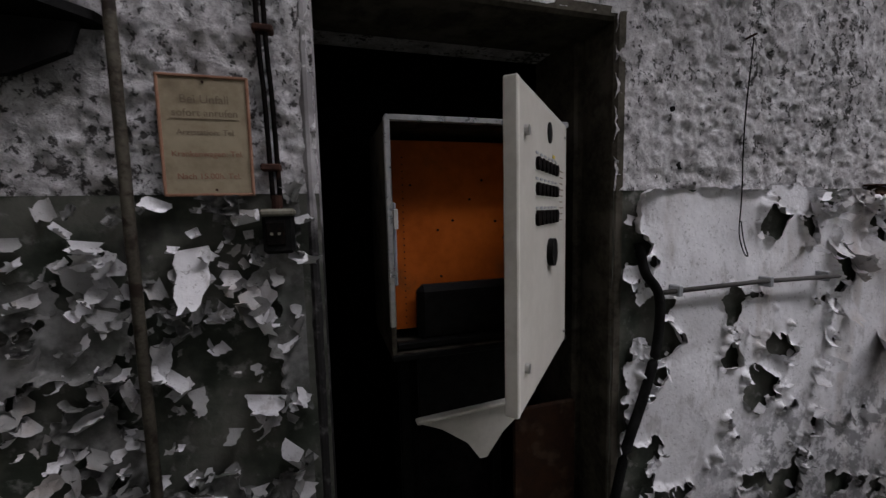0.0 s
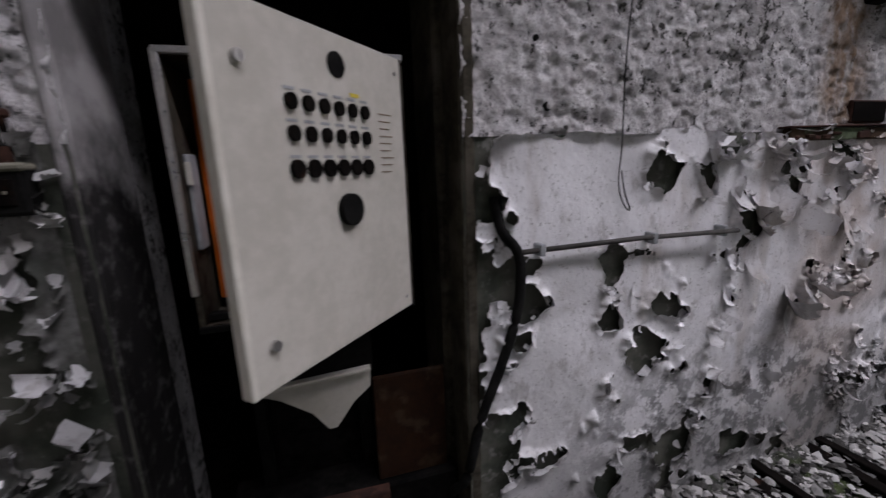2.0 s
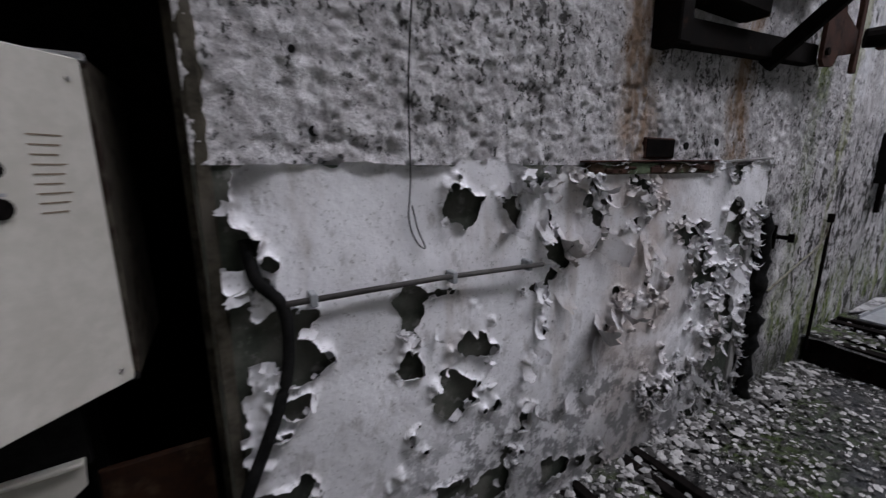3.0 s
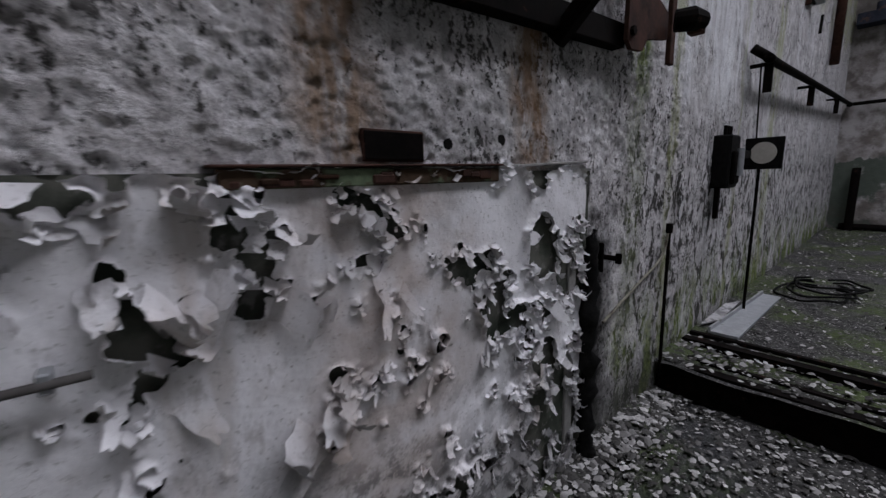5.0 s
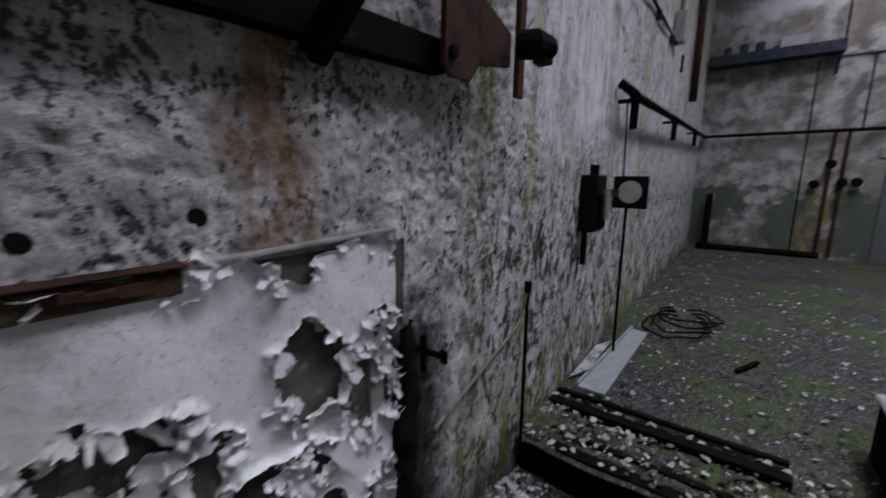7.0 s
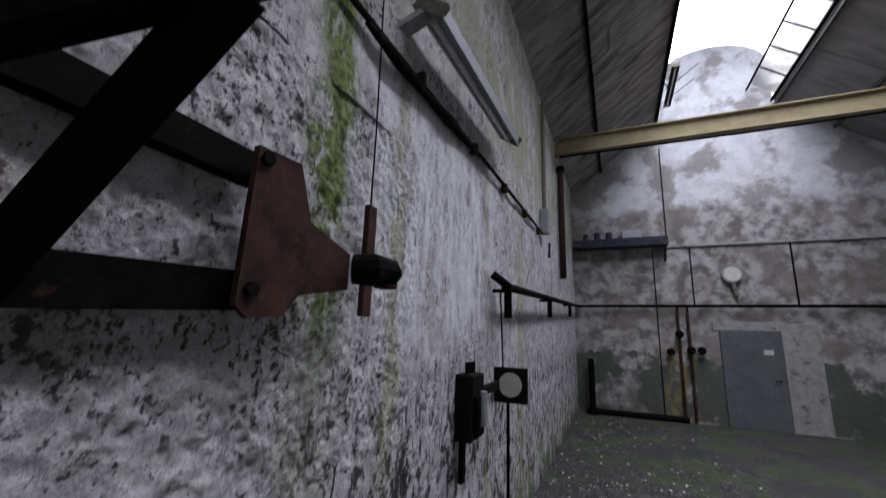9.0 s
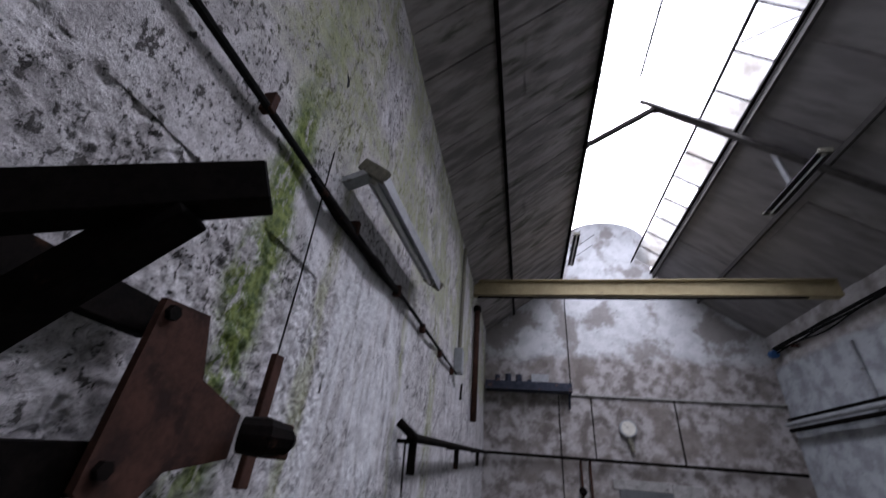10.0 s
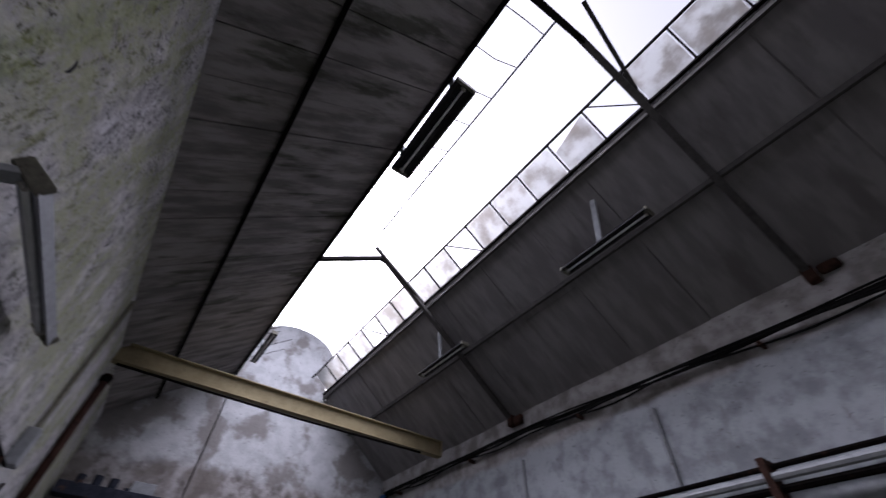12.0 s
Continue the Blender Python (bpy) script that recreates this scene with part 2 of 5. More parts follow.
def side_wall_material(name):
    n = Nodes(name, 0.92)
    low = n.ramp(n.math("ADD", n.z, n.math("MULTIPLY", n.noise(2.5, 4), 0.25)), 5.15, 5.0)
    c = n.mix(low, n.mix(n.ramp(n.noise(2.2, 6), 0.36, 0.62), (0.2, 0.186, 0.172), (0.4, 0.382, 0.37)), n.mix(n.ramp(n.noise(2.6, 5), 0.35, 0.6), (0.24, 0.25, 0.265), (0.4, 0.42, 0.44)))
    c = n.mix(n.math("MULTIPLY", n.ramp(n.noise(7, 5, (1, 1, 0.3)), 0.58, 0.72), 0.5), c, (0.2, 0.19, 0.18))
    c = n.mix(n.math("MULTIPLY", n.ramp(n.noise(20, 4), 0.62, 0.7), 0.6), c, (0.11, 0.1, 0.1))
    return n.done(c, n.noise(12, 6), 0.5, 0.015)


def roof_material(name, c0, c1, stain):
    n = Nodes(name, 0.9)
    c = n.mix(n.ramp(n.noise(2.5, 5, (2.2, 0.5, 0.5)), 0.36, 0.64), c0, c1)
    c = n.mix(n.math("MULTIPLY", n.ramp(n.noise(1.7, 5, (2, 0.5, 0.5)), 0.56, 0.68), 0.75), c, stain)
    return n.done(c, n.noise(24, 5), 0.35, 0.008)


def jamb_edge_material(name):
    """Smooth cement edge, tarred black up to a ragged line."""
    n = Nodes(name, 0.8)
    c = n.mix(n.ramp(n.noise(7, 5), 0.36, 0.64), (0.2, 0.19, 0.19), (0.36, 0.345, 0.345))
    tar = n.ramp(n.math("ADD", n.z, n.math("MULTIPLY", n.math("SUBTRACT", n.noise(9, 5), 0.5), 0.5)), 1.5, 1.3)
    c = n.mix(n.math("MULTIPLY", tar, n.ramp(n.noise(20, 5), 0.25, 0.5, 0.6, 0.97)), c, (0.014, 0.013, 0.013))
    return n.done(c, n.noise(22, 5), 0.4, 0.006)


PLASTER = wall_material("plaster")
TARRED = jamb_edge_material("tarred_jamb")
BASE = paint_base_material("old_green_paint")
SKIN = skin_material("peeling_paint")
GROUND = ground_material("rubble_floor")
END = end_wall_material("end_wall")
SIDE = side_wall_material("side_wall")
ROOF_L = roof_material("roof_boards", (0.17, 0.156, 0.15), (0.33, 0.305, 0.29), (0.05, 0.056, 0.035))
ROOF_R = roof_material("roof_sheets", (0.19, 0.178, 0.178), (0.25, 0.238, 0.236), (0.15, 0.138, 0.134))
STEEL = plain("black_steel", (0.0025, 0.0022, 0.002), (0.008, 0.0062, 0.0055), 0.75, 0.0, 18, 0.4, (0.03, 0.015, 0.01), (0.62, 0.72), 0.03)
RUST = plain("rust", (0.03, 0.015, 0.011), (0.062, 0.03, 0.022), 0.9, 0.0, 12, 0.5, (0.022, 0.012, 0.01), (0.5, 0.64))
PIPE = plain("pipe_paint", (0.13, 0.125, 0.1), (0.2, 0.19, 0.15), 0.65, 0.0, 22, 0.3, (0.06, 0.045, 0.035), (0.55, 0.66))
GREY = plain("grey_metal", (0.24, 0.25, 0.26), (0.34, 0.35, 0.36), 0.55, 0.2, 12, 0.15, (0.12, 0.11, 0.1), (0.62, 0.72))
WHITE = plain("white_enamel", (0.42, 0.4, 0.35), (0.5, 0.48, 0.43), 0.5, 0.0, 7, 0.08, (0.36, 0.3, 0.22), (0.62, 0.78))
HOOD = plain("shaded_lamp_hood", (0.018, 0.017, 0.018), (0.04, 0.038, 0.04), 0.6, 0.1, 12, 0.15)
IVORY = plain("ivory_paint", (0.5, 0.48, 0.42), (0.6, 0.58, 0.52), 0.5, 0.0, 8, 0.1, (0.3, 0.26, 0.2), (0.66, 0.8))
ORANGE = plain("orange_paint", (0.3, 0.062, 0.006), (0.42, 0.095, 0.01), 0.6, 0.0, 6, 0.1, (0.2, 0.06, 0.015), (0.55, 0.7))
BROWN = plain("brown_board", (0.012, 0.005, 0.003), (0.026, 0.011, 0.005), 0.8, 0.0, 12, 0.3, (0.04, 0.025, 0.015), (0.5, 0.65))
BLACK = plain("black_plastic", (0.004, 0.004, 0.004), (0.011, 0.0105, 0.01), 0.6, 0.0, 30, 0.1, gloss=0.05)
REDCAP = plain("red_plastic", (0.16, 0.03, 0.025), (0.22, 0.05, 0.04), 0.4, 0.0, 30, 0.1)
TEALCAP = plain("teal_plastic", (0.05, 0.14, 0.13), (0.07, 0.2, 0.18), 0.4, 0.0, 30, 0.1)
YELLOW = plain("yellow_label", (0.55, 0.42, 0.05), (0.6, 0.48, 0.08), 0.6, 0.0, 30, 0.1)
CHROME = plain("dull_chrome", (0.4, 0.4, 0.4), (0.55, 0.54, 0.52), 0.35, 0.9, 25, 0.1)
PLATE = plain("stained_plate", (0.24, 0.195, 0.13), (0.33, 0.275, 0.19), 0.55, 0.0, 9, 0.15, (0.17, 0.13, 0.085), (0.5, 0.7))
INK = plain("faded_ink", (0.15, 0.115, 0.08), (0.21, 0.165, 0.12), 0.8, 0.0, 30, 0.0)
REDINK = plain("faded_red_ink", (0.22, 0.1, 0.07), (0.26, 0.135, 0.095), 0.8, 0.0, 30, 0.0)
COPPER = plain("copper_rim", (0.27, 0.14, 0.09), (0.34, 0.19, 0.13), 0.55, 0.4, 25, 0.1)
CONCRETE = plain("concrete", (0.2, 0.195, 0.185), (0.3, 0.29, 0.28), 0.92, 0.0, 7, 0.5, (0.09, 0.085, 0.08), (0.55, 0.7))
# blotched plaster, its tones lowered to hold the doorway's shade
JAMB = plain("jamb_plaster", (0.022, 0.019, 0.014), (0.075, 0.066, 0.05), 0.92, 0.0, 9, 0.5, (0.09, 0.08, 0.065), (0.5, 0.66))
# near black: the deep shade of the niche is put into this colour
SHADE_BLACK = plain("shade_black_masonry", (0.003, 0.003, 0.003), (0.011, 0.01, 0.0095), 0.98, 0.0, 8, 0.6, gloss=0.0)
CRANE = plain("yellow_beam", (0.27, 0.22, 0.125), (0.35, 0.295, 0.175), 0.65, 0.0, 5, 0.15, (0.2, 0.16, 0.1), (0.6, 0.74))
BLUE = plain("blue_plastic", (0.03, 0.08, 0.2), (0.05, 0.12, 0.28), 0.5, 0.0, 20, 0.1)
NAVY = plain("navy_steel", (0.02, 0.024, 0.035), (0.045, 0.05, 0.07), 0.7, 0.1, 9, 0.3, (0.1, 0.06, 0.05), (0.6, 0.7))
GDOOR = plain("grey_green_door", (0.075, 0.08, 0.083), (0.105, 0.11, 0.112), 0.6, 0.0, 4, 0.15, (0.08, 0.085, 0.085), (0.6, 0.75))
RUBBER = plain("cable_rubber", (0.004, 0.004, 0.004), (0.014, 0.0135, 0.013), 0.8, 0.0, 25, 0.3, gloss=0.05)
GREENP = plain("faded_green_paint", (0.07, 0.09, 0.055), (0.13, 0.165, 0.1), 0.85, 0.0, 14, 0.6, (0.05, 0.032, 0.02), (0.4, 0.5))
DARKPIPE = plain("dark_pipe_paint", (0.03, 0.026, 0.02), (0.075, 0.066, 0.05), 0.7, 0.0, 22, 0.4, (0.02, 0.013, 0.01), (0.5, 0.62))
UNDER = plain("grey_roof_steel", (0.05, 0.046, 0.044), (0.085, 0.08, 0.076), 0.8, 0.0, 10, 0.2)
TUBE = plain("lamp_glass", (0.75, 0.76, 0.76), (0.82, 0.82, 0.82), 0.25, 0.0, 10, 0.0)
CHIP = Nodes("debris_chips", 0.9)
CHIP = CHIP.done(CHIP.mix(CHIP.ramp(CHIP.island, 0.25, 1.0), (0.05, 0.048, 0.045), (0.42, 0.41, 0.4)), CHIP.noise(40), 0.3, 0.004)
PANE = Nodes("dirty_glass", 0.35)
PANE.b.inputs["Transmission Weight"].default_value = 0.75
PANE = PANE.done(PANE.mix(PANE.ramp(PANE.noise(3, 5), 0.4, 0.65), (0.62, 0.63, 0.62), (0.3, 0.28, 0.25)))


# ---- helpers for shapes ----
def thing(name, at, label, category, group="", kind=""):
    ob = new(name)
    ob.location = at
    ob.empty_display_size = 0.05
    return tagged(ob, label, category, group, kind)


def part(name, bm, material, parent=None, label="", smooth=False):
    """Links a bmesh, built in the world's metres, as one mesh under its thing."""
    me = bpy.data.meshes.new(name)
    if parent is not None:
        p = parent.location + (parent.parent.location if parent.parent else Vector())
        bm.transform(Matrix.Translation(-p))
    bmesh.ops.recalc_face_normals(bm, faces=bm.faces)
    bm.to_mesh(me)
    bm.free()
    me.materials.append(material)
    if smooth:
        for f in me.polygons:
            f.use_smooth = True
    ob = new(name, me)
    ob.parent = parent
    return tagged(ob, label)


def solid(name, bm, material, label, category, group="", kind="", smooth=False):
    """A thing or piece of the setting that is a single mesh."""
    return tagged(part(name, bm, material, None, "", smooth), label, category, group, kind)


def add_box(bm, a, b, bevel=0.003, turn=None):
    n0 = set(bm.verts)
    vs = bmesh.ops.create_cube(bm, size=1)["verts"]
    for v in vs:
        v.co = Vector([a[i] + (b[i] - a[i]) * (v.co[i] + 0.5) for i in range(3)])
    if bevel:
        es = list({e for v in vs for e in v.link_edges})
        bmesh.ops.bevel(bm, geom=es, offset=bevel, segments=1, affect="EDGES")
    if turn is not None:
        bmesh.ops.transform(bm, matrix=turn, verts=[v for v in bm.verts if v not in n0])
    return bm


def box(a, b, bevel=0.003, turn=None):
    return add_box(bmesh.new(), a, b, bevel, turn)


def add_tube(bm, pts, r, sides=10, cap=True):
    """A round bar through points."""
    pts = [Vector(p) for p in pts]
    rings = []
    for i, p in enumerate(pts):
        d = (pts[min(i + 1, len(pts) - 1)] - pts[max(i - 1, 0)]).normalized()
        u = d.orthogonal().normalized() if abs(d.z) > 0.95 else d.cross(Vector((0, 0, 1))).normalized()
        w = d.cross(u)
        rr = r[i] if isinstance(r, (list, tuple)) else r
        rings.append([bm.verts.new(p + rr * (math.cos(k * math.tau / sides) * u + math.sin(k * math.tau / sides) * w)) for k in range(sides)])
    for a, b in zip(rings, rings[1:]):
        for k in range(sides):
            bm.faces.new((a[k], a[(k + 1) % sides], b[(k + 1) % sides], b[k]))
    if cap:
        bm.faces.new(rings[0]), bm.faces.new(rings[-1])
    return bm


def tube(pts, r, sides=10):
    return add_tube(bmesh.new(), pts, r, sides)


def smooth_line(pts, n=6):
    """Points along a Catmull-Rom curve."""
    p = [Vector(q) for q in pts]
    p = [p[0] * 2 - p[1]] + p + [p[-1] * 2 - p[-2]]
    out = []
    for i in range(1, len(p) - 2):
        for k in range(n):
            t = k / n
            out.append(0.5 * ((2 * p[i]) + (p[i + 1] - p[i - 1]) * t + (2 * p[i - 1] - 5 * p[i] + 4 * p[i + 1] - p[i + 2]) * t * t + (3 * p[i] - p[i - 1] - 3 * p[i + 1] + p[i + 2]) * t ** 3))
    return out + [p[-2]]


def add_bar(bm, a, b, w, h, up=(0, 0, 1), bevel=0.003):
    """A rectangular bar from a to b, w across and h along up."""
    a, b = Vector(a), Vector(b)
    d = (b - a).normalized()
    u = d.cross(Vector(up)).normalized()
    v = u.cross(d)
    m = Matrix((u, d, v)).transposed().to_4x4()
    return add_box(bm, (-w / 2, 0, -h / 2), (w / 2, (b - a).length, h / 2), bevel, Matrix.Translation(a) @ m)


def bar(a, b, w, h, up=(0, 0, 1), bevel=0.003):
    return add_bar(bmesh.new(), a, b, w, h, up, bevel)


def add_channel(bm, a, b, h, w, up=(0, 0, 1), t=0.008):
    """A rolled U section from a to b: web h high, flanges w wide to the bar's right."""
    a, b, up = Vector(a), Vector(b), Vector(up)
    d = (b - a).normalized()
    s = d.cross(up).normalized()
    add_bar(bm, a, b, t, h, up, 0.002)
    for k in (-1, 1):
        o = s * (w / 2) + up * (k * (h - t) / 2)
        add_bar(bm, a + o, b + o, w - t, t, up, 0.002)
    return bm


def prism(outline, d, at, axis):
    """Extrudes a flat outline by d; axis names the normal's axis, at its place."""
    bm = bmesh.new()
    put = {"x": lambda p, k: (k, p[0], p[1]), "y": lambda p, k: (p[0], k, p[1]), "z": lambda p, k: (p[0], p[1], k)}[axis]
    a = [bm.verts.new(put(p, at)) for p in outline]
    b = [bm.verts.new(put(p, at + d)) for p in outline]
    bm.faces.new(a), bm.faces.new(b)
    for i in range(len(a)):
        j = (i + 1) % len(a)
        bm.faces.new((a[i], a[j], b[j], b[i]))
    return bm


def disc(c, r, d, axis, sides=24):
    e = Vector({"x": (1, 0, 0), "y": (0, 1, 0), "z": (0, 0, 1)}[axis]) * d / 2
    return tube([Vector(c) - e, Vector(c) + e], r, sides)


# ---- lattice noise for relief ----
RNG = np.random.default_rng(7)


def lattice(shape, cells, seed):
    """Smooth noise 0..1 on an array, with that many cells along each side."""
    g = np.random.default_rng(seed).random((cells[0] + 3, cells[1] + 3))
    u, v = np.linspace(0, cells[0], shape[0]), np.linspace(0, cells[1], shape[1])
    i, j = u.astype(int), v.astype(int)
    fu, fv = (u - i)[:, None], (v - j)[None, :]
    fu, fv = fu * fu * (3 - 2 * fu), fv * fv * (3 - 2 * fv)
    at = lambda a, b: g[np.ix_(i + a, j + b)]
    return (at(0, 0) * (1 - fu) + at(1, 0) * fu) * (1 - fv) + (at(0, 1) * (1 - fu) + at(1, 1) * fu) * fv


def fractal(shape, size, scale, seed, octaves=4):
    """Sum of lattices; scale is the largest cell in metres, size the array's extent."""
    out, amp, total = 0, 1.0, 0
    for o in range(octaves):
        c = [max(1, int(round(s / scale * 2 ** o))) for s in size]
        out = out + amp * lattice(shape, c, seed + 31 * o)
        total += amp
        amp *= 0.55
    return out / total


def sheet(name, x, y, z, keep=None, smooth=True):
    """A mesh from three equal arrays of coordinates; keep picks the cells."""
    n, m = x.shape
    idx = np.arange(n * m).reshape(n, m)
    f = np.stack([idx[:-1, :-1], idx[1:, :-1], idx[1:, 1:], idx[:-1, 1:]], -1)
    f = f[keep] if keep is not None else f.reshape(-1, 4)
    used = np.unique(f)
    new_i = np.zeros(n * m, int)
    new_i[used] = np.arange(len(used))
    co = np.stack([x.ravel(), y.ravel(), z.ravel()], 1)[used]
    me = bpy.data.meshes.new(name)
    me.from_pydata(co.tolist(), [], new_i[f].tolist())
    if smooth:
        me.polygons.foreach_set("use_smooth", [True] * len(me.polygons))
    return me


def grid_xz(x0, x1, z0, z1, step):
    return np.meshgrid(np.linspace(x0, x1, max(2, int((x1 - x0) / step))), np.linspace(z0, z1, max(2, int((z1 - z0) / step))), indexing="ij")


# ---- the shell of the hall ----
DOOR_L, DOOR_R, DOOR_H = -0.035, 0.895, 2.03
DADO, WALL_H, Y_OPP, X_END, X_BACK = 1.475, 5.71, -6.86, 13.75, -3.2
SLOPE = 0.793
Y_EDGE_L, Y_EDGE_R, Y_RIDGE = -2.16, -4.60, -3.43
STEP_X, STEP_H = 4.66, 0.2


def wall_sheet(name, x0, x1, z0, z1, step, rough, material, seed, label):
    x, z = grid_xz(x0, x1, z0, z1, step)
    size = (x1 - x0, z1 - z0)
    lump = fractal(x.shape, size, max(0.04, step * 5), seed, 3)
    pit = np.clip(fractal(x.shape, size, max(0.03, step * 4), seed + 5, 3) - 0.52, 0, 1)
    patch = np.clip((fractal(x.shape, size, 0.6, seed + 9, 3) - 0.38) * 4, 0.15, 1)
    y = -rough * ((lump - 0.5) * 1.4 - pit * 2.6 * patch)
    me = sheet(name, x, y, z)
    me.materials.append(material)
    return tagged(new(name, me), label, "wall", kind="structure")


wall_sheet("wall_north_1", -1.4, DOOR_L, DADO, 2.9, 0.0065, 0.026, PLASTER, 3, "rough grey roughcast plaster wall above the painted dado")
wall_sheet("wall_north_2", DOOR_R, 4.9, DADO, 2.9, 0.0065, 0.017, PLASTER, 13, "grey pitted plaster wall with rust runs")
wall_sheet("wall_north_9", X_BACK, -1.4, DADO, 2.9, 0.04, 0.02, PLASTER, 83, "rough grey plaster wall")
wall_sheet("wall_north_3", 4.9, X_END, 0, 2.9, 0.03, 0.013, PLASTER, 23, "whitewashed plaster wall streaked with algae")
wall_sheet("wall_north_4", X_BACK, X_END, 2.885, WALL_H + 0.15, 0.045, 0.02, PLASTER, 33, "high mottled plaster wall with green algae")
wall_sheet("wall_north_5", DOOR_L, DOOR_R, DOOR_H, 2.9, 0.02, 0.012, PLASTER, 43, "plaster over the doorway")
wall_sheet("wall_north_6", 3.72, 4.9, 0, DADO, 0.012, 0.012, PLASTER, 53, "damp whitewashed plaster beside the black pipe")
dado_left = wall_sheet("wall_north_7", X_BACK, DOOR_L, 0, DADO, 0.02, 0.006, BASE, 63, "dark green old paint of the dado under peeling layers")
dado_right = wall_sheet("wall_north_8", DOOR_R, 3.72, 0, DADO, 0.02, 0.006, BASE, 73, "dark old paint of the dado under peeling white paint")

# masonry behind the plaster, with the doorway through it
for i, (a, b) in enumerate((((X_BACK, 0.028, 0), (DOOR_L - 0.01, 0.45, WALL_H)), ((DOOR_R + 0.01, 0.028, 0), (X_END + 0.3, 0.45, WALL_H)), ((DOOR_L - 0.01, 0.028, DOOR_H), (DOOR_R + 0.01, 0.45, WALL_H)))):
    solid(f"wall_core_{i + 1}", box(a, b, 0), PLASTER, "masonry core of the long wall", "wall", kind="structure")
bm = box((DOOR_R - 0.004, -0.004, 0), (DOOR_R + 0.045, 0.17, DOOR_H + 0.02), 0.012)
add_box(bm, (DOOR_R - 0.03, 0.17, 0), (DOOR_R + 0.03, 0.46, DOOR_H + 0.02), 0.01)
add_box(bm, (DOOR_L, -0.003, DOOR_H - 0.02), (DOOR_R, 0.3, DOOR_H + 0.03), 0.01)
solid("door_jamb_1", bm, JAMB, "stained plaster reveal of the doorway, its colour darkened as shade", "door frame", kind="structure")
solid("door_jamb_2", box((DOOR_L - 0.045, -0.008, 0), (DOOR_L + 0.004, 0.3, DOOR_H + 0.02), 0.02), TARRED, "smooth rounded cement edge of the doorway, tarred below", "door frame", kind="structure")
# niche surfaces carry their shade as a near-black colour
solid("niche_back", box((-0.4, 0.95, 0), (1.4, 1.1, 2.6), 0), SHADE_BLACK, "back wall of the niche, coloured near black as shade", "wall", kind="structure")
solid("niche_side_1", box((-0.4, 0.45, 0), (-0.3, 0.95, 2.6), 0), SHADE_BLACK, "side of the niche, coloured near black as shade", "wall", kind="structure")
solid("niche_side_2", box((1.2, 0.45, 0), (1.3, 0.95, 2.6), 0), SHADE_BLACK, "side of the niche, coloured near black as shade", "wall", kind="structure")
solid("niche_ceiling", box((-0.4, 0.45, 2.3), (1.3, 1.0, 2.4), 0), SHADE_BLACK, "ceiling of the niche, coloured near black as shade", "ceiling", kind="structure")

# end wall with its arched parapet, wall behind, wall opposite
arch = [(0.3, -0.3), (0.3, WALL_H), (Y_EDGE_L, 7.43), (Y_EDGE_L - 0.05, 8.55)]
arch += [(Y_RIDGE + 1.2 * math.cos(a), 8.55 + 0.75 * math.sin(a)) for a in np.linspace(0.15, math.pi - 0.15, 12)]
arch += [(Y_EDGE_R + 0.05, 8.55), (Y_EDGE_R, 7.5), (Y_OPP - 0.3, WALL_H - 0.1), (Y_OPP - 0.3, -0.3)]
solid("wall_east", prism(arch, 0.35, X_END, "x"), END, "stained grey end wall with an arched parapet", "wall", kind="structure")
# the wall behind is unseen, added to close the hall against light
solid("wall_west", prism([(0.3, -0.3), (0.3, WALL_H), (Y_RIDGE, 8.5), (Y_OPP - 0.3, WALL_H), (Y_OPP - 0.3, -0.3)], -0.3, X_BACK, "x"), END, "plain unseen wall added to close the hall", "wall", kind="structure")
x, z = grid_xz(X_BACK, X_END, -0.1, 6.2, 0.07)
me = sheet("wall_south", x, Y_OPP + 0.03 * (fractal(x.shape, (17, 6.3), 0.5, 91, 4) - 0.5), z)
me.materials.append(SIDE)
tagged(new("wall_south", me), "mottled grey wall, bluish below the cables", "wall", kind="structure")
solid("wall_core_4", box((X_BACK, Y_OPP - 0.35, -0.3), (X_END, Y_OPP - 0.04, 6.0), 0), SHADE_BLACK, "masonry core of the opposite wall", "wall", kind="structure")


def roof_z(y):
    return WALL_H + SLOPE * -y if y > Y_RIDGE else WALL_H + SLOPE * (y - Y_OPP)


def roof_side(name, y0, y1, material, step, label):
    """Roof lining of separate boards, slightly out of line, with open joints."""
    bm = bmesh.new()
    rnd = random.Random(4)
    xx = X_BACK
    while xx < X_END:
        w = min(step, X_END - xx)
        for a, b in ((y0, (y0 + y1) / 2), ((y0 + y1) / 2, y1)):
            k = rnd.uniform(-0.012, 0.012)
            v = []
            for dx, yy in ((0.006, a), (w - 0.006, a), (w - 0.006, b), (0.006, b)):
                v.append((xx + dx, yy, roof_z(yy) + k))
            lo = [bm.verts.new(p) for p in v]
            hi = [bm.verts.new((p[0], p[1], p[2] + 0.05)) for p in v]
            bm.faces.new(lo), bm.faces.new(hi)
            for i in range(4):
                j = (i + 1) % 4
                bm.faces.new((lo[i], lo[j], hi[j], hi[i]))
        xx += step
    # weather skin over the boards
    o = 0.08
    v = [bm.verts.new((px, py, roof_z(max(min(py, 0), Y_OPP)) + o)) for px, py in ((X_BACK, y0 + (0.3 if y0 == 0 else 0)), (X_END, y0 + (0.3 if y0 == 0 else 0)), (X_END, y1), (X_BACK, y1))]
    bm.faces.new(v)
    solid(name, bm, material, label, "ceiling", kind="structure")


roof_side("ceiling_1", 0.0, Y_EDGE_L, ROOF_L, 0.52, "dark ribbed roof boards stained with damp")
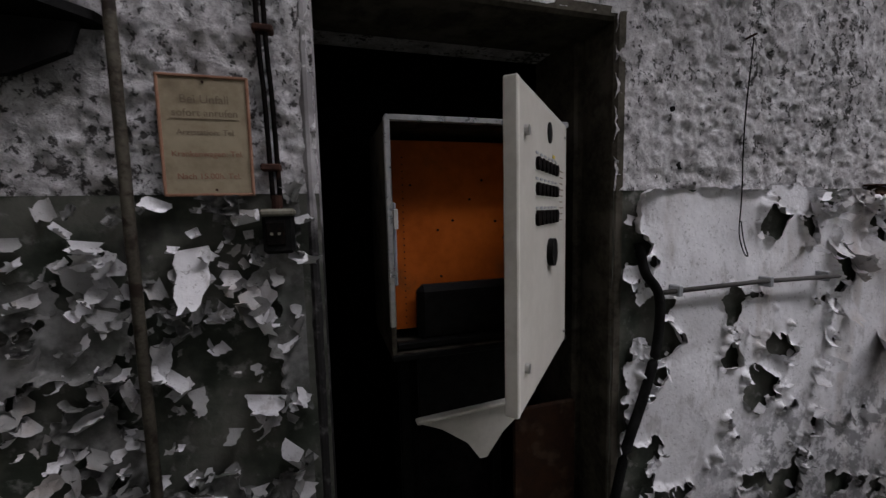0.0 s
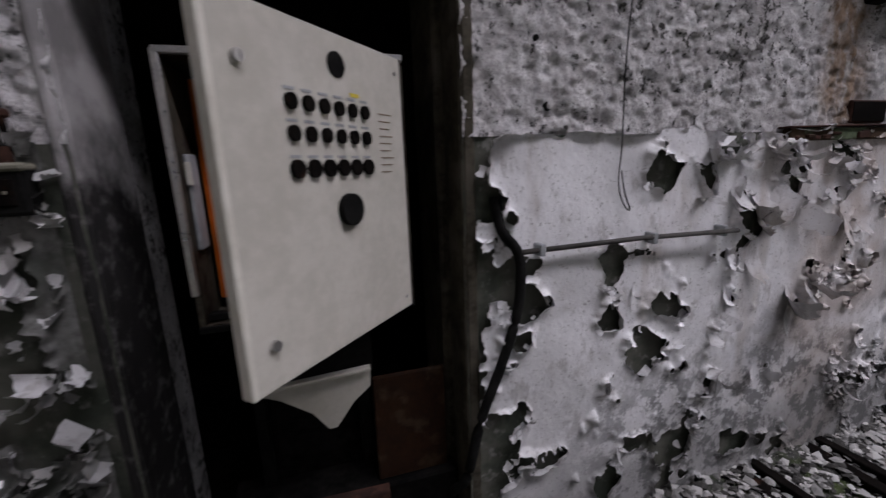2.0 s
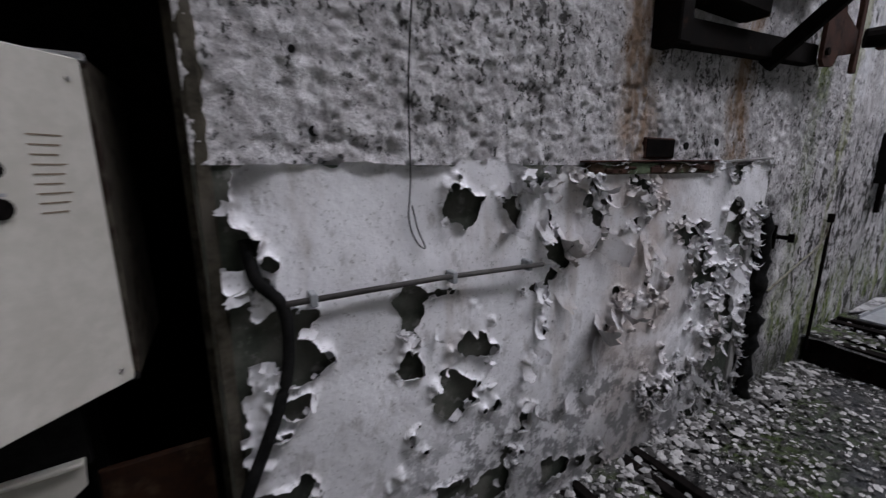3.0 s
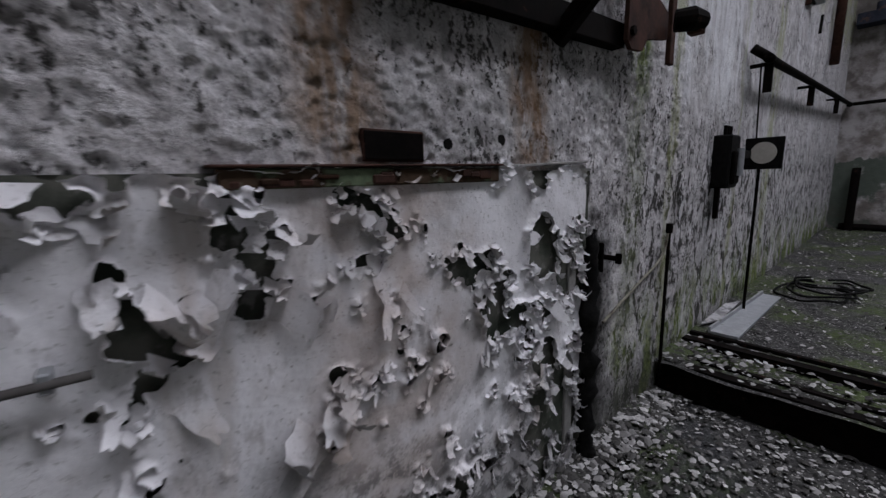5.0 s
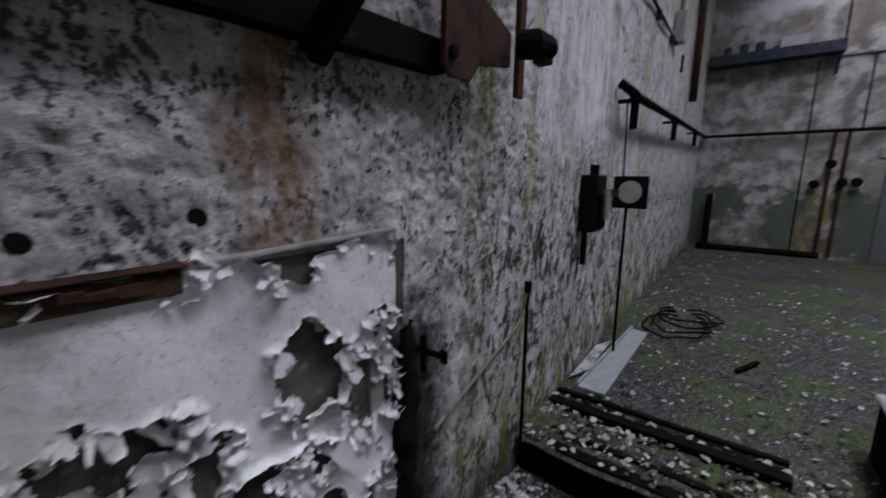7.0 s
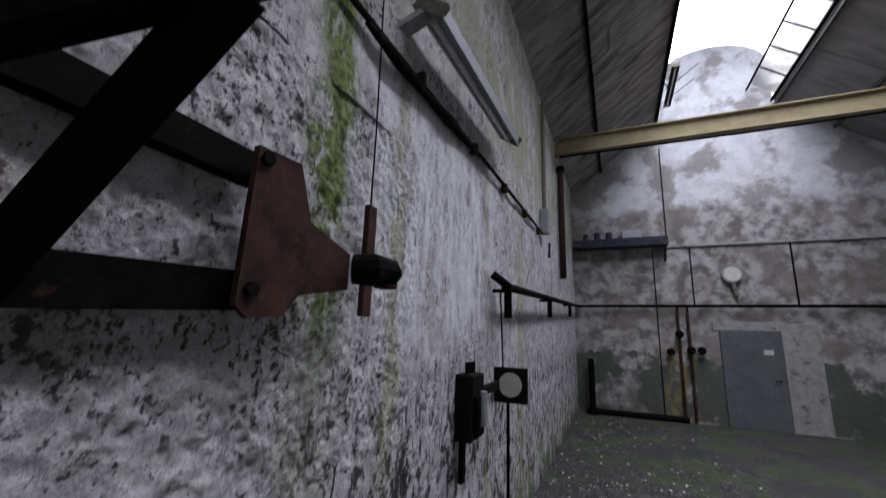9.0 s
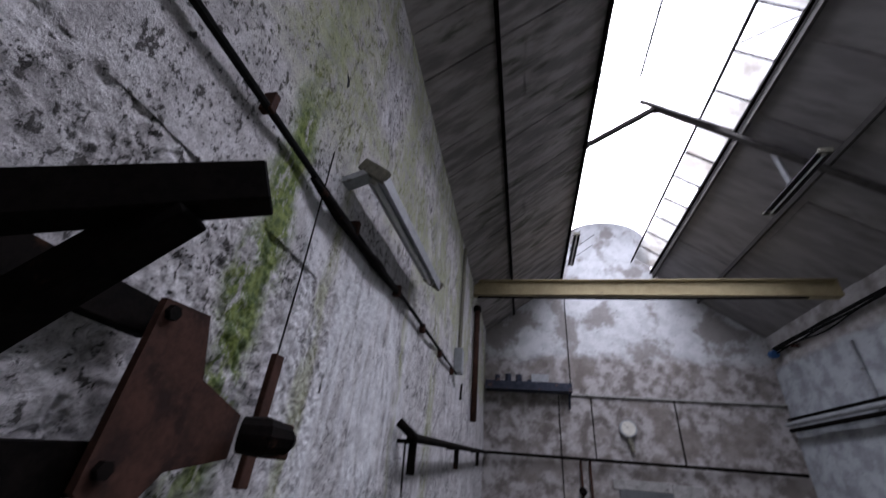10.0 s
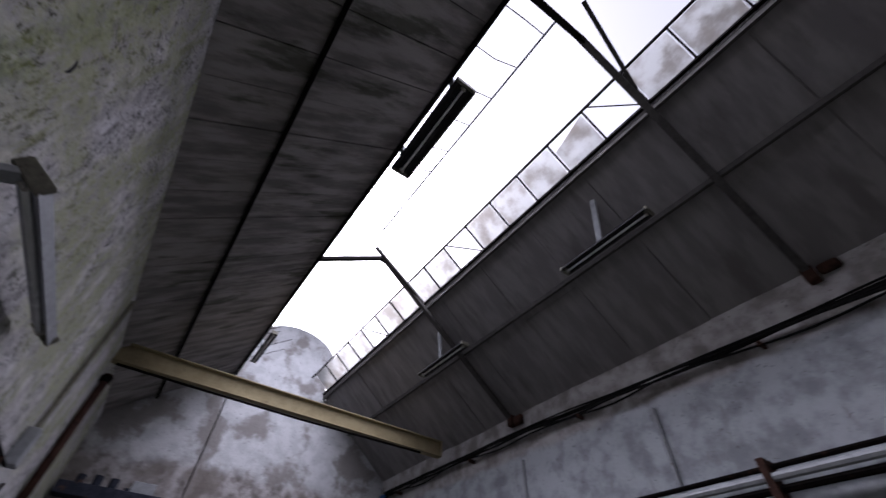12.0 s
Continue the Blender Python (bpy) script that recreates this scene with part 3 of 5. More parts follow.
roof_side("ceiling_2", Y_OPP, Y_EDGE_R, ROOF_R, 1.25, "smooth dark grey roof sheets")

# unseen roofing, added to hold back daylight over the doorway end
bm = bmesh.new()
for y0, y1 in ((Y_EDGE_L, Y_RIDGE), (Y_RIDGE, Y_EDGE_R)):
    for k in range(3):
        x0 = X_BACK + k * 1.35
        add_bar(bm, (x0 + 0.67, y0, roof_z(y0) + 0.03), (x0 + 0.67, y1, 8.46), 1.34, 0.05, (0, 0, 1), 0.004)
solid("ceiling_3", bm, ROOF_L, "unseen roofing added over the skylight's end to block light", "ceiling", kind="structure")

# purlins and rafters
for yy in (-0.78, Y_EDGE_L + 0.02):
    solid("purlin", bar((X_BACK, yy, roof_z(yy) - 0.05), (X_END, yy, roof_z(yy) - 0.05), 0.05, 0.09), STEEL, "dark steel purlin under the roof boards", "purlin", "roof purlins")
for yy in (-5.58, Y_EDGE_R - 0.02):
    solid("purlin", bar((X_BACK, yy, roof_z(yy) - 0.05), (X_END, yy, roof_z(yy) - 0.05), 0.05, 0.09), UNDER, "dark steel purlin under the roof sheets", "purlin", "roof purlins")


def roof_truss(xx, label):
    t = thing("roof_truss", (xx, Y_RIDGE, 8.0), label, "truss", "roof trusses")
    # rafter halves differ: backlit contrast against the sky put into their colours
    part("rafter", bar((xx, Y_EDGE_L + 0.05, 7.36), (xx, Y_RIDGE, 8.2), 0.07, 0.09, (1, 0, 0)), STEEL, t)
    part("rafter", bar((xx, Y_RIDGE, 8.2), (xx, Y_OPP + 0.1, WALL_H - 0.05), 0.07, 0.1, (1, 0, 0)), UNDER, t)
    part("tie_bar", bar((xx - 0.32, Y_RIDGE + 0.35, 8.05), (xx, Y_EDGE_R + 0.1, 7.5), 0.05, 0.06, (1, 0, 0)), UNDER, t)
    part("gusset", disc((xx, Y_RIDGE, 8.17), 0.1, 0.03, "x", 6), STEEL, t)
    part("corbel", box((xx - 0.07, Y_OPP, 5.5), (xx + 0.07, Y_OPP + 0.14, 5.72), 0.02), RUST, t)
    return t


for xx in (-2.3, 3.05, 8.45):
    roof_truss(xx, "dark riveted steel roof truss")

# ridge and glazing bars of the broken skylight
glazing = thing("skylight", (5.0, Y_RIDGE, 8.4), "broken roof skylight with bare glazing bars", "skylight")
part("cross_bar", tube([(3.1, -2.95, 8.0), (7.6, -2.95, 8.0)], 0.016, 6), GREY, glazing)
rnd = random.Random(11)
for i in range(38):
    xx = 3.3 + i * 0.27
    if xx > 7.4 and rnd.random() < 0.4 and xx < 11.5:
        continue
    full = xx < 6.6 or xx > 12
    end = -2.95 if full else Y_EDGE_L - rnd.uniform(0.05, 0.45)
    if i % 2 == 0 or not full:
        p = [(xx, Y_EDGE_L + 0.04, roof_z(Y_EDGE_L) + 0.04), (xx + rnd.uniform(-0.04, 0.04), (Y_EDGE_L + end) / 2, roof_z((Y_EDGE_L + end) / 2) + 0.02), (xx + rnd.uniform(-0.05, 0.05), end, roof_z(end))]
        part("glazing_bar", tube(p, 0.008, 5), STEEL, glazing)
part("sill_bar", bar((X_BACK, Y_EDGE_R + 0.03, 7.55), (X_END, Y_EDGE_R + 0.03, 7.55), 0.05, 0.05), STEEL, glazing)
part("head_bar", bar((X_BACK, -4.12, roof_z(-4.12) + 0.03), (X_END, -4.12, roof_z(-4.12) + 0.03), 0.035, 0.035), STEEL, glazing)
for i in range(24):
    xx = X_BACK + 4.1 + i * 0.7
    if xx > X_END - 0.7:
        break
    part("mullion", bar((xx, Y_EDGE_R, 7.52), (xx, -4.12, roof_z(-4.12) + 0.02), 0.035, 0.03, (1, 0, 0)), STEEL, glazing)
    if i % 5 in (3,):
        part("brace", bar((xx, Y_EDGE_R, 7.54), (xx + 0.6, -4.12, roof_z(-4.12)), 0.02, 0.02, (1, 0, 0)), STEEL, glazing)
        continue
    v = [(xx + 0.03, Y_EDGE_R + 0.02), (xx + 0.67, Y_EDGE_R + 0.02), (xx + 0.67, -4.14 - rnd.choice((0, 0, 0.12))), (xx + 0.03, -4.14)]
    bm = bmesh.new()
    lo = [bm.verts.new((a, b, roof_z(b) + 0.015)) for a, b in v]
    hi = [bm.verts.new((a, b, roof_z(b) + 0.021)) for a, b in v]
    bm.faces.new(lo), bm.faces.new(hi)
    for k in range(4):
        bm.faces.new((lo[k], lo[(k + 1) % 4], hi[(k + 1) % 4], hi[k]))
    part("pane", bm, PANE, glazing, "dirty translucent glass pane").visible_shadow = False

# ---- floor: lower gravel, raised slab behind the steel kerb ----
def floor_sheet(name, x0, x1, y0, y1, z0, step, amp, seed, label):
    n, m = int((x1 - x0) / step), int((y1 - y0) / step)
    xx, yy = np.meshgrid(np.linspace(x0, x1, n), np.linspace(y0, y1, m), indexing="ij")
    zz = z0 + amp * (fractal(xx.shape, (x1 - x0, y1 - y0), 0.25, seed, 4) - 0.5) * 2
    zz += 0.06 * np.clip(1 - (-yy) / 0.25, 0, 1) * fractal(xx.shape, (x1 - x0, y1 - y0), 0.2, seed + 3, 3)
    me = sheet(name, xx, yy, zz)
    me.materials.append(GROUND)
    return tagged(new(name, me), label, "floor", kind="structure")


floor_sheet("floor_1", X_BACK, STEP_X + 0.02, Y_OPP, 0.05, 0.0, 0.025, 0.022, 5, "littered rubble floor with moss")
floor_sheet("floor_2", STEP_X, X_END, Y_OPP, 0.05, STEP_H, 0.05, 0.012, 6, "wet mossy concrete floor strewn with flakes")
solid("floor_core", box((X_BACK, Y_OPP, -0.4), (X_END, 0.4, -0.06), 0), CONCRETE, "ground slab", "floor", kind="structure")
solid("floor_3", box((-0.3, 0.0, -0.1), (1.2, 1.0, 0.004), 0), SHADE_BLACK, "floor of the niche, coloured near black as shade", "floor", kind="structure")

# ---- electric cabinet in the doorway ----
cab = thing("electric_cabinet", (0.43, 0.2, 1.0), "open grey control cabinet with an orange mounting plate", "cabinet")
X0, X1, Z0, Z1, YF = 0.148, 0.735, 0.985, 1.688, 0.03
# shade inside the cabinet is put into the dark paint of its panels
for name, a, b in (("side_panel", (X0, YF, Z0), (X0 + 0.015, 0.42, Z1)), ("side_panel", (X1 - 0.015, YF, Z0), (X1, 0.42, Z1)), ("top_panel", (X0 + 0.015, YF, Z1 - 0.015), (X1 - 0.015, 0.42, Z1)), ("bottom_panel", (X0 + 0.015, YF, Z0), (X1 - 0.015, 0.42, Z0 + 0.015)), ("back_panel", (X0 + 0.015, 0.4, Z0 + 0.015), (X1 - 0.015, 0.42, Z1 - 0.015))):
    part(name, box(a, b, 0.002), DARKPIPE, cab)
bm = bmesh.new()
for a, b in (((X0 - 0.004, YF - 0.012, Z0 + 0.1), (X0 + 0.014, YF + 0.006, Z1)), ((X0, YF - 0.012, Z1 - 0.012), (X1, YF + 0.006, Z1 + 0.006))):
    add_box(bm, a, b, 0.003)
part("rim", bm, CHROME, cab, "bare worn metal rim")
# bottom rim coloured black for the shade that hides it
part("lower_rim", box((X0, YF - 0.01, Z0 - 0.006), (X1, YF + 0.006, Z0 + 0.012), 0.003), BLACK, cab)
plate = part("mounting_plate", box((X0 + 0.03, 0.16, Z0 + 0.05), (X1 - 0.03, 0.168, Z1 - 0.04), 0.001), ORANGE, cab, "bright orange mounting plate")
for i in range(26):
    part("plate_hole", disc((X0 + 0.07, 0.158, Z0 + 0.07 + i * 0.0215), 0.0022, 0.006, "y", 6), BLACK, plate)
rnd = random.Random(3)
for i in range(14):
    part("plate_hole", disc((rnd.uniform(X0 + 0.09, X1 - 0.1), 0.158, rnd.uniform(Z0 + 0.1, Z1 - 0.1)), 0.004, 0.006, "y", 8), BLACK, plate)
part("slide_rail", box((X0 + 0.018, 0.06, 1.2), (X0 + 0.03, 0.13, 1.45), 0.003), GREY, cab)
part("card_slot", box((X0 + 0.02, 0.05, 1.37), (X0 + 0.034, 0.058, 1.43), 0.002), WHITE, cab)
bm = bmesh.new()
add_bar(bm, (X0 + 0.02, 0.06, Z0 + 0.03), (X1 - 0.1, 0.06, Z0 + 0.03), 0.03, 0.02)
part("terminal_rail", bm, BLACK, cab)
# black block added for the rounded shadow over the plate's foot
part("dark_trunking", box((X0 + 0.1, 0.1, Z0 + 0.015), (X1 - 0.03, 0.158, Z0 + 0.2), 0.02), BLACK, cab)

# its door stands open towards the hall
HX, HY, EX, EY = 0.728, 0.022, 0.345, -0.390
DW = math.hypot(EX - HX, EY - HY)
along = Vector(((EX - HX) / DW, (EY - HY) / DW, 0))
face = Vector((along.y, -along.x, 0))
if face.dot(Vector((-0.02 - HX, -1.1 - HY, 0))) > 0:
    front = face
else:
    front = -face
door_pose = Matrix.Translation((HX, HY, 0)) @ Matrix((along, front, Vector((0, 0, 1)))).transposed().to_4x4()


def on_door(bm):
    bm.transform(door_pose)
    return bm


ZD0, ZD1 = 0.985, 1.682
door = part("door", on_door(box((0, -0.018, ZD0), (DW, 0.0, ZD1), 0.003)), WHITE, cab, "cream enamelled door with rows of push buttons")
part("edge_fold", on_door(box((DW - 0.012, -0.03, ZD0), (DW + 0.004, 0.001, ZD1), 0.003)), IVORY, door)
part("instrument_hole", on_door(disc((0.262, 0.001, 1.618), 0.027, 0.004, "y", 28)), BLACK, door, "empty round instrument hole")


def push_button(u, zz, cap, r=0.0125, depth=0.022):
    b = part("push_button", on_door(disc((u, 0.004, zz), r * 1.25, 0.008, "y", 14)), STEEL, door)
    part("cap", on_door(tube([(u, 0.006, zz), (u, depth, zz), (u, depth + 0.003, zz)], [r, r, r * 0.8], 14)), cap, b)


caps = {0: (BLACK, BLACK, BLACK, BLACK, REDCAP, REDCAP), 1: (BLACK, BLACK, REDCAP, BLACK, BLACK, BLACK), 2: (BLACK, REDCAP, TEALCAP, BLACK, BLACK, BLACK)}
for row, zz in enumerate((1.527, 1.468, 1.4)):
    for k in range(6):
        u = 0.402 - k * 0.0455
        push_button(u, zz, caps[row][k], 0.0125 if row < 2 else 0.015, 0.022 if row < 2 else 0.028)
        part("name_strip", on_door(box((u - 0.013, 0, zz + 0.021), (u + 0.013, 0.0012, zz + 0.027), 0)), GREY, door)
part("yellow_label", on_door(box((0.19, 0, 1.558), (0.222, 0.0014, 1.566), 0)), YELLOW, door)
for k in range(9):
    part("written_line", on_door(box((0.07 - (k % 3) * 0.006, 0, 1.385 + k * 0.018), (0.115, 0.0012, 1.388 + k * 0.018), 0)), INK, door)
main = part("rotary_switch", on_door(disc((0.258, 0.008, 1.305), 0.037, 0.016, "y", 24)), BLACK, door, "dark red rotary main switch")
part("knob", on_door(tube([(0.258, 0.014, 1.305), (0.258, 0.034, 1.305), (0.258, 0.04, 1.305)], [0.03, 0.027, 0.022], 20)), REDCAP, main)
part("grip", on_door(box((0.223, 0.036, 1.297), (0.293, 0.05, 1.313), 0.004)), BROWN, main)
for zz in (1.075, 1.585):
    part("door_lock", on_door(disc((DW - 0.055, 0.004, zz), 0.011, 0.012, "y", 16)), CHROME, door)
for zz in (1.02, 1.64):
    part("screw", on_door(disc((0.03, 0.002, zz), 0.005, 0.005, "y", 8)), CHROME, door)

# cream sheet cut to the lit part of a panel, board and sill below
bm = prism([(0.225, 0.742), (0.59, 0.762), (0.585, 0.70), (0.53, 0.655), (0.47, 0.575), (0.445, 0.575), (0.40, 0.64), (0.31, 0.705)], 0.003, 0.09, "y")
sheet_ob = thing("lit_metal_sheet", (0.42, 0.09, 0.74), "cream sheet metal below the cabinet, cut to a panel's lit part", "metal sheet")
part("sheet", bm, WHITE, sheet_ob)
part("folded_edge", bar((0.225, 0.085, 0.748), (0.59, 0.085, 0.768), 0.03, 0.012), IVORY, sheet_ob)
part("hanger", box((0.24, 0.1, 0.75), (0.6, 0.12, 0.99), 0.003), BLACK, sheet_ob)
solid("rusty_board", box((0.595, 0.13, 0.30), (0.85, 0.15, 0.70), 0.004), BROWN, "rust-brown board standing in the dark doorway", "board")
solid("board_rest", box((0.1, 0.1, 0.0), (0.88, 0.3, 0.30), 0.01), SHADE_BLACK, "masonry sill in the doorway, near black as shade", "sill")
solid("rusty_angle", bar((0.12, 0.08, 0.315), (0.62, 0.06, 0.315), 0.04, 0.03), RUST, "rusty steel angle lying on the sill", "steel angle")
stand = thing("cabinet_stand", (0.4, 0.33, 0.3), "stand under the control cabinet, near black as shade", "stand")
part("panel", box((0.2, 0.26, 0.30), (0.59, 0.42, 0.985), 0.004), SHADE_BLACK, stand)
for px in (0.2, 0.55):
    part("post", box((px, 0.235, 0.30), (px + 0.04, 0.262, 0.985), 0.004), BLACK, stand)

# ---- left of the doorway ----
sign = thing("notice_plate", (-0.282, -0.02, 1.61), "faded brown emergency notice plate screwed to plaster", "sign")
part("plate", box((-0.375, -0.03, 1.472), (-0.189, -0.024, 1.746), 0.002), PLATE, sign)
bm = bmesh.new()
for a, b in (((-0.379, 1.742), (-0.185, 1.749)), ((-0.379, 1.469), (-0.185, 1.476)), ((-0.379, 1.469), (-0.372, 1.749)), ((-0.192, 1.469), (-0.185, 1.749))):
    add_box(bm, (a[0], -0.034, a[1]), (b[0], -0.023, b[1]), 0.002)
part("rim", bm, COPPER, sign)
for px, pz in ((-0.282, 1.733), (-0.268, 1.484)):
    part("screw", disc((px, -0.032, pz), 0.003, 0.004, "y", 8), RUST, sign)
part("rule_line", box((-0.355, -0.0318, 1.648), (-0.21, -0.0303, 1.6495), 0), INK, sign)


def lettering(text, x, z, size, material, parent, y=-0.0305):
    c = bpy.data.curves.new("lettering", "FONT")
    c.body, c.size, c.extrude, c.align_x = text, size, 0.0004, "CENTER"
    ob = new("lettering", c)
    me = bpy.data.meshes.new_from_object(ob)
    bpy.data.objects.remove(ob)
    me.transform(Matrix.Translation(Vector((x, y, z)) - parent.location) @ pose(0, 0, 0, 90, 0, 0))
    me.materials.append(material)
    o = new("lettering", me)
    o.parent = parent


for text, zz, size, ink in (("Bei Unfall", 1.685, 0.027, INK), ("sofort anrufen", 1.655, 0.024, INK), ("Arztstation: Tel.", 1.612, 0.019, INK), ("Krankenwagen: Tel.", 1.562, 0.019, REDINK), ("Nach 15.00h. Tel.", 1.51, 0.019, REDINK)):
    lettering(text, -0.281, zz, size, ink, sign)

pipe = thing("heating_pipe", (-0.44, -0.06, 0.0), "long thin upright pipe with flaking grey-brown paint", "pipe")
part("tube", tube([(-0.438, -0.06, 0.0), (-0.441, -0.06, 1.4), (-0.434, -0.06, 2.9)], 0.0125, 12), DARKPIPE, pipe, smooth=True)
for zz in (0.6, 2.35):
    part("pipe_clip", box((-0.456, -0.06, zz), (-0.42, 0.02, zz + 0.02), 0.003), RUST, pipe)

cond = thing("cable_conduit", (-0.145, -0.02, 1.45), "pair of dark conduits running down to a socket", "conduit")
for dx in (-0.008, 0.009):
    part("tube", tube(smooth_line([(-0.148 + dx, -0.022, 2.9), (-0.15 + dx, -0.024, 1.95), (-0.143 + dx, -0.022, 1.7), (-0.138 + dx, -0.022, 1.46)]), 0.0062, 8), STEEL, cond, smooth=True)
for zz in (1.53, 1.86, 2.3):
    part("clamp", box((-0.17, -0.034, zz), (-0.122, -0.002, zz + 0.018), 0.004), RUST, cond)

sock = thing("wall_socket", (-0.135, -0.03, 1.38), "old dark bakelite wall socket box", "socket")
part("housing", box((-0.172, -0.055, 1.325), (-0.098, 0.0, 1.432), 0.008), BLACK, sock)
part("lid", box((-0.176, -0.062, 1.418), (-0.094, 0.0, 1.436), 0.006), PIPE, sock)
part("insert", box((-0.165, -0.059, 1.345), (-0.118, -0.053, 1.405), 0.004), STEEL, sock)
for dx in (-0.15, -0.133):
    part("contact_hole", disc((dx, -0.06, 1.375), 0.004, 0.004, "y", 8), PIPE, sock)
part("stem", tube([(-0.137, -0.024, 1.43), (-0.137, -0.024, 1.47)], 0.013, 10), RUST, sock)

shelf = thing("wall_hopper", (-0.75, -0.15, 1.8), "black iron bracket shelf high on the wall", "bracket")
part("top_plate", prism([(-1.1, 0.0), (-0.46, 0.0), (-0.47, -0.05), (-0.62, -0.22), (-1.1, -0.3)], 0.02, 1.84, "z"), BLACK, shelf)
part("web", prism([(-1.1, 1.84), (-0.5, 1.83), (-0.52, 1.77), (-0.62, 1.72), (-1.1, 1.64)], 0.02, -0.06, "y"), BLACK, shelf)

# ---- right of the doorway ----
hose = thing("bent_cable", (1.06, -0.03, 1.12), "thick black cable sagging from a thin conduit", "cable")
part("hose", tube(smooth_line([(0.985, -0.02, 1.30), (1.0, -0.035, 1.2), (1.048, -0.04, 1.135), (1.062, -0.04, 1.06), (1.05, -0.04, 0.93), (0.995, -0.05, 0.78), (0.915, -0.06, 0.6), (0.86, -0.06, 0.4), (0.83, 0.0, 0.3)]), 0.0165, 10), RUBBER, hose, smooth=True)
rod = thing("conduit_rod", (1.5, -0.045, 1.13), "thin grey steel conduit across the peeling wall", "conduit")
part("tube", tube([(1.05, -0.045, 1.127), (1.5, -0.05, 1.134), (1.93, -0.058, 1.127)], 0.0085, 10), UNDER, rod, smooth=True)
for px in (1.12, 1.55, 1.86):
    part("clip", box((px, -0.06, 1.11), (px + 0.02, 0.0, 1.148), 0.003), GREY, rod)
wire = thing("hanging_wire", (1.44, -0.02, 2.0), "thin black wire hanging in a loop from a nail", "wire")
part("wire", tube(smooth_line([(1.445, -0.03, 2.0), (1.425, -0.028, 1.7), (1.425, -0.03, 1.45), (1.415, -0.035, 1.32), (1.44, -0.035, 1.25), (1.47, -0.03, 1.23), (1.445, -0.03, 1.29), (1.428, -0.03, 1.36)]), 0.0022, 6), RUBBER, wire)
part("nail", tube([(1.445, 0.01, 2.005), (1.445, -0.04, 2.01)], 0.004, 6), RUST, wire)

ledge = thing("steel_ledge", (2.6, -0.02, 1.47), "corroded flat steel ledge with flaking green paint", "ledge")
part("flat_bar", box((2.17, -0.032, 1.438), (3.05, 0.0, 1.484), 0.004), GREENP, ledge)
part("top_flange", bar((2.15, -0.02, 1.488), (3.06, -0.02, 1.495), 0.05, 0.007), RUST, ledge)
rnd = random.Random(31)
for k in range(16):
    px, w = rnd.uniform(2.18, 2.98), rnd.uniform(0.015, 0.07)
    z0 = rnd.uniform(1.436, 1.458)
    part("rust_scale", box((px, -0.036 - rnd.uniform(0, 0.008), z0), (px + w, -0.03, z0 + rnd.uniform(0.012, 0.034)), 0.004, pose(0, 0, rnd.uniform(-0.004, 0.004))), rnd.choice((RUST, RUST, BROWN, GREENP)), ledge)
stub = thing("cut_steel_stub", (2.63, -0.01, 1.54), "dark cut steel stub set into the plaster", "steel stub")
part("stub", box((2.525, -0.01, 1.503), (2.735, 0.03, 1.59), 0.004), RUST, stub)
part("worn_face", box((2.53, -0.013, 1.508), (2.73, -0.009, 1.584), 0.002), STEEL, stub)
solid("ledge_strip", bar((3.05, -0.012, 1.487), (3.66, -0.012, 1.512), 0.03, 0.012), CONCRETE, "crumbling plaster lip along the dado", "trim", kind="structure")
for px, pz, r in ((3.097, 1.583, 0.02), (2.84, 1.56, 0.018), (1.17, 1.56, 0.014), (1.13, 1.75, 0.009), (4.36, 4.05, 0.05), (5.6, 3.87, 0.04)):
    solid("wall_hole", disc((px, 0.013, pz), r, 0.03, "y", 9), BLACK, "dark broken hole in the plaster", "hole", "holes in the wall", kind="structure")

post = thing("black_waste_pipe", (3.7, -0.06, 0.0), "thick tarred black pipe standing against the wall", "pipe")
rag = random.Random(17)
bm = tube([(3.70 + rag.uniform(-0.012, 0.012), -0.04 + rag.uniform(-0.01, 0.01), 1.2 * k / 30) for k in range(31)], [0.04 + rag.uniform(-0.012, 0.014) for k in range(28)] + [0.03, 0.022, 0.01], 12)
for v in bm.verts:
    v.co += Vector((rag.uniform(-0.006, 0.006), rag.uniform(-0.006, 0.006), 0))
part("tube", bm, RUBBER, post, smooth=True)
solid("wall_strip", box((3.55, -0.014, 0.0), (3.61, 0.01, 1.47), 0.004), CONCRETE, "bare cement strip in the dado", "trim", kind="structure")
tap = thing("water_tap", (3.77, -0.08, 1.06), "small black wall tap", "tap")
part("body", tube([(3.79, 0.0, 1.06), (3.79, -0.12, 1.06)], 0.013, 10), STEEL, tap)
part("stem", tube([(3.77, -0.05, 0.99), (3.77, -0.05, 1.13)], 0.012, 10), STEEL, tap)
part("handle", bar((3.79, -0.125, 1.035), (3.79, -0.125, 1.085), 0.03, 0.012, (1, 0, 0)), STEEL, tap)
rise = thing("riser_pipe", (4.66, -0.03, 0.2), "thin rusty riser pipe with a diagonal branch", "pipe")
part("tube", tube([(4.67, -0.035, 0.12), (4.665, -0.035, 1.1)], 0.011, 8), STEEL, rise)
part("branch", tube(smooth_line([(3.86, -0.03, 0.7), (4.3, -0.03, 0.84), (4.5, -0.03, 0.9), (4.62, -0.03, 0.97), (4.645, -0.035, 1.08)]), 0.008, 8), PIPE, rise)
part("cap", disc((4.665, -0.035, 1.11), 0.02, 0.06, "z", 10), STEEL, rise)

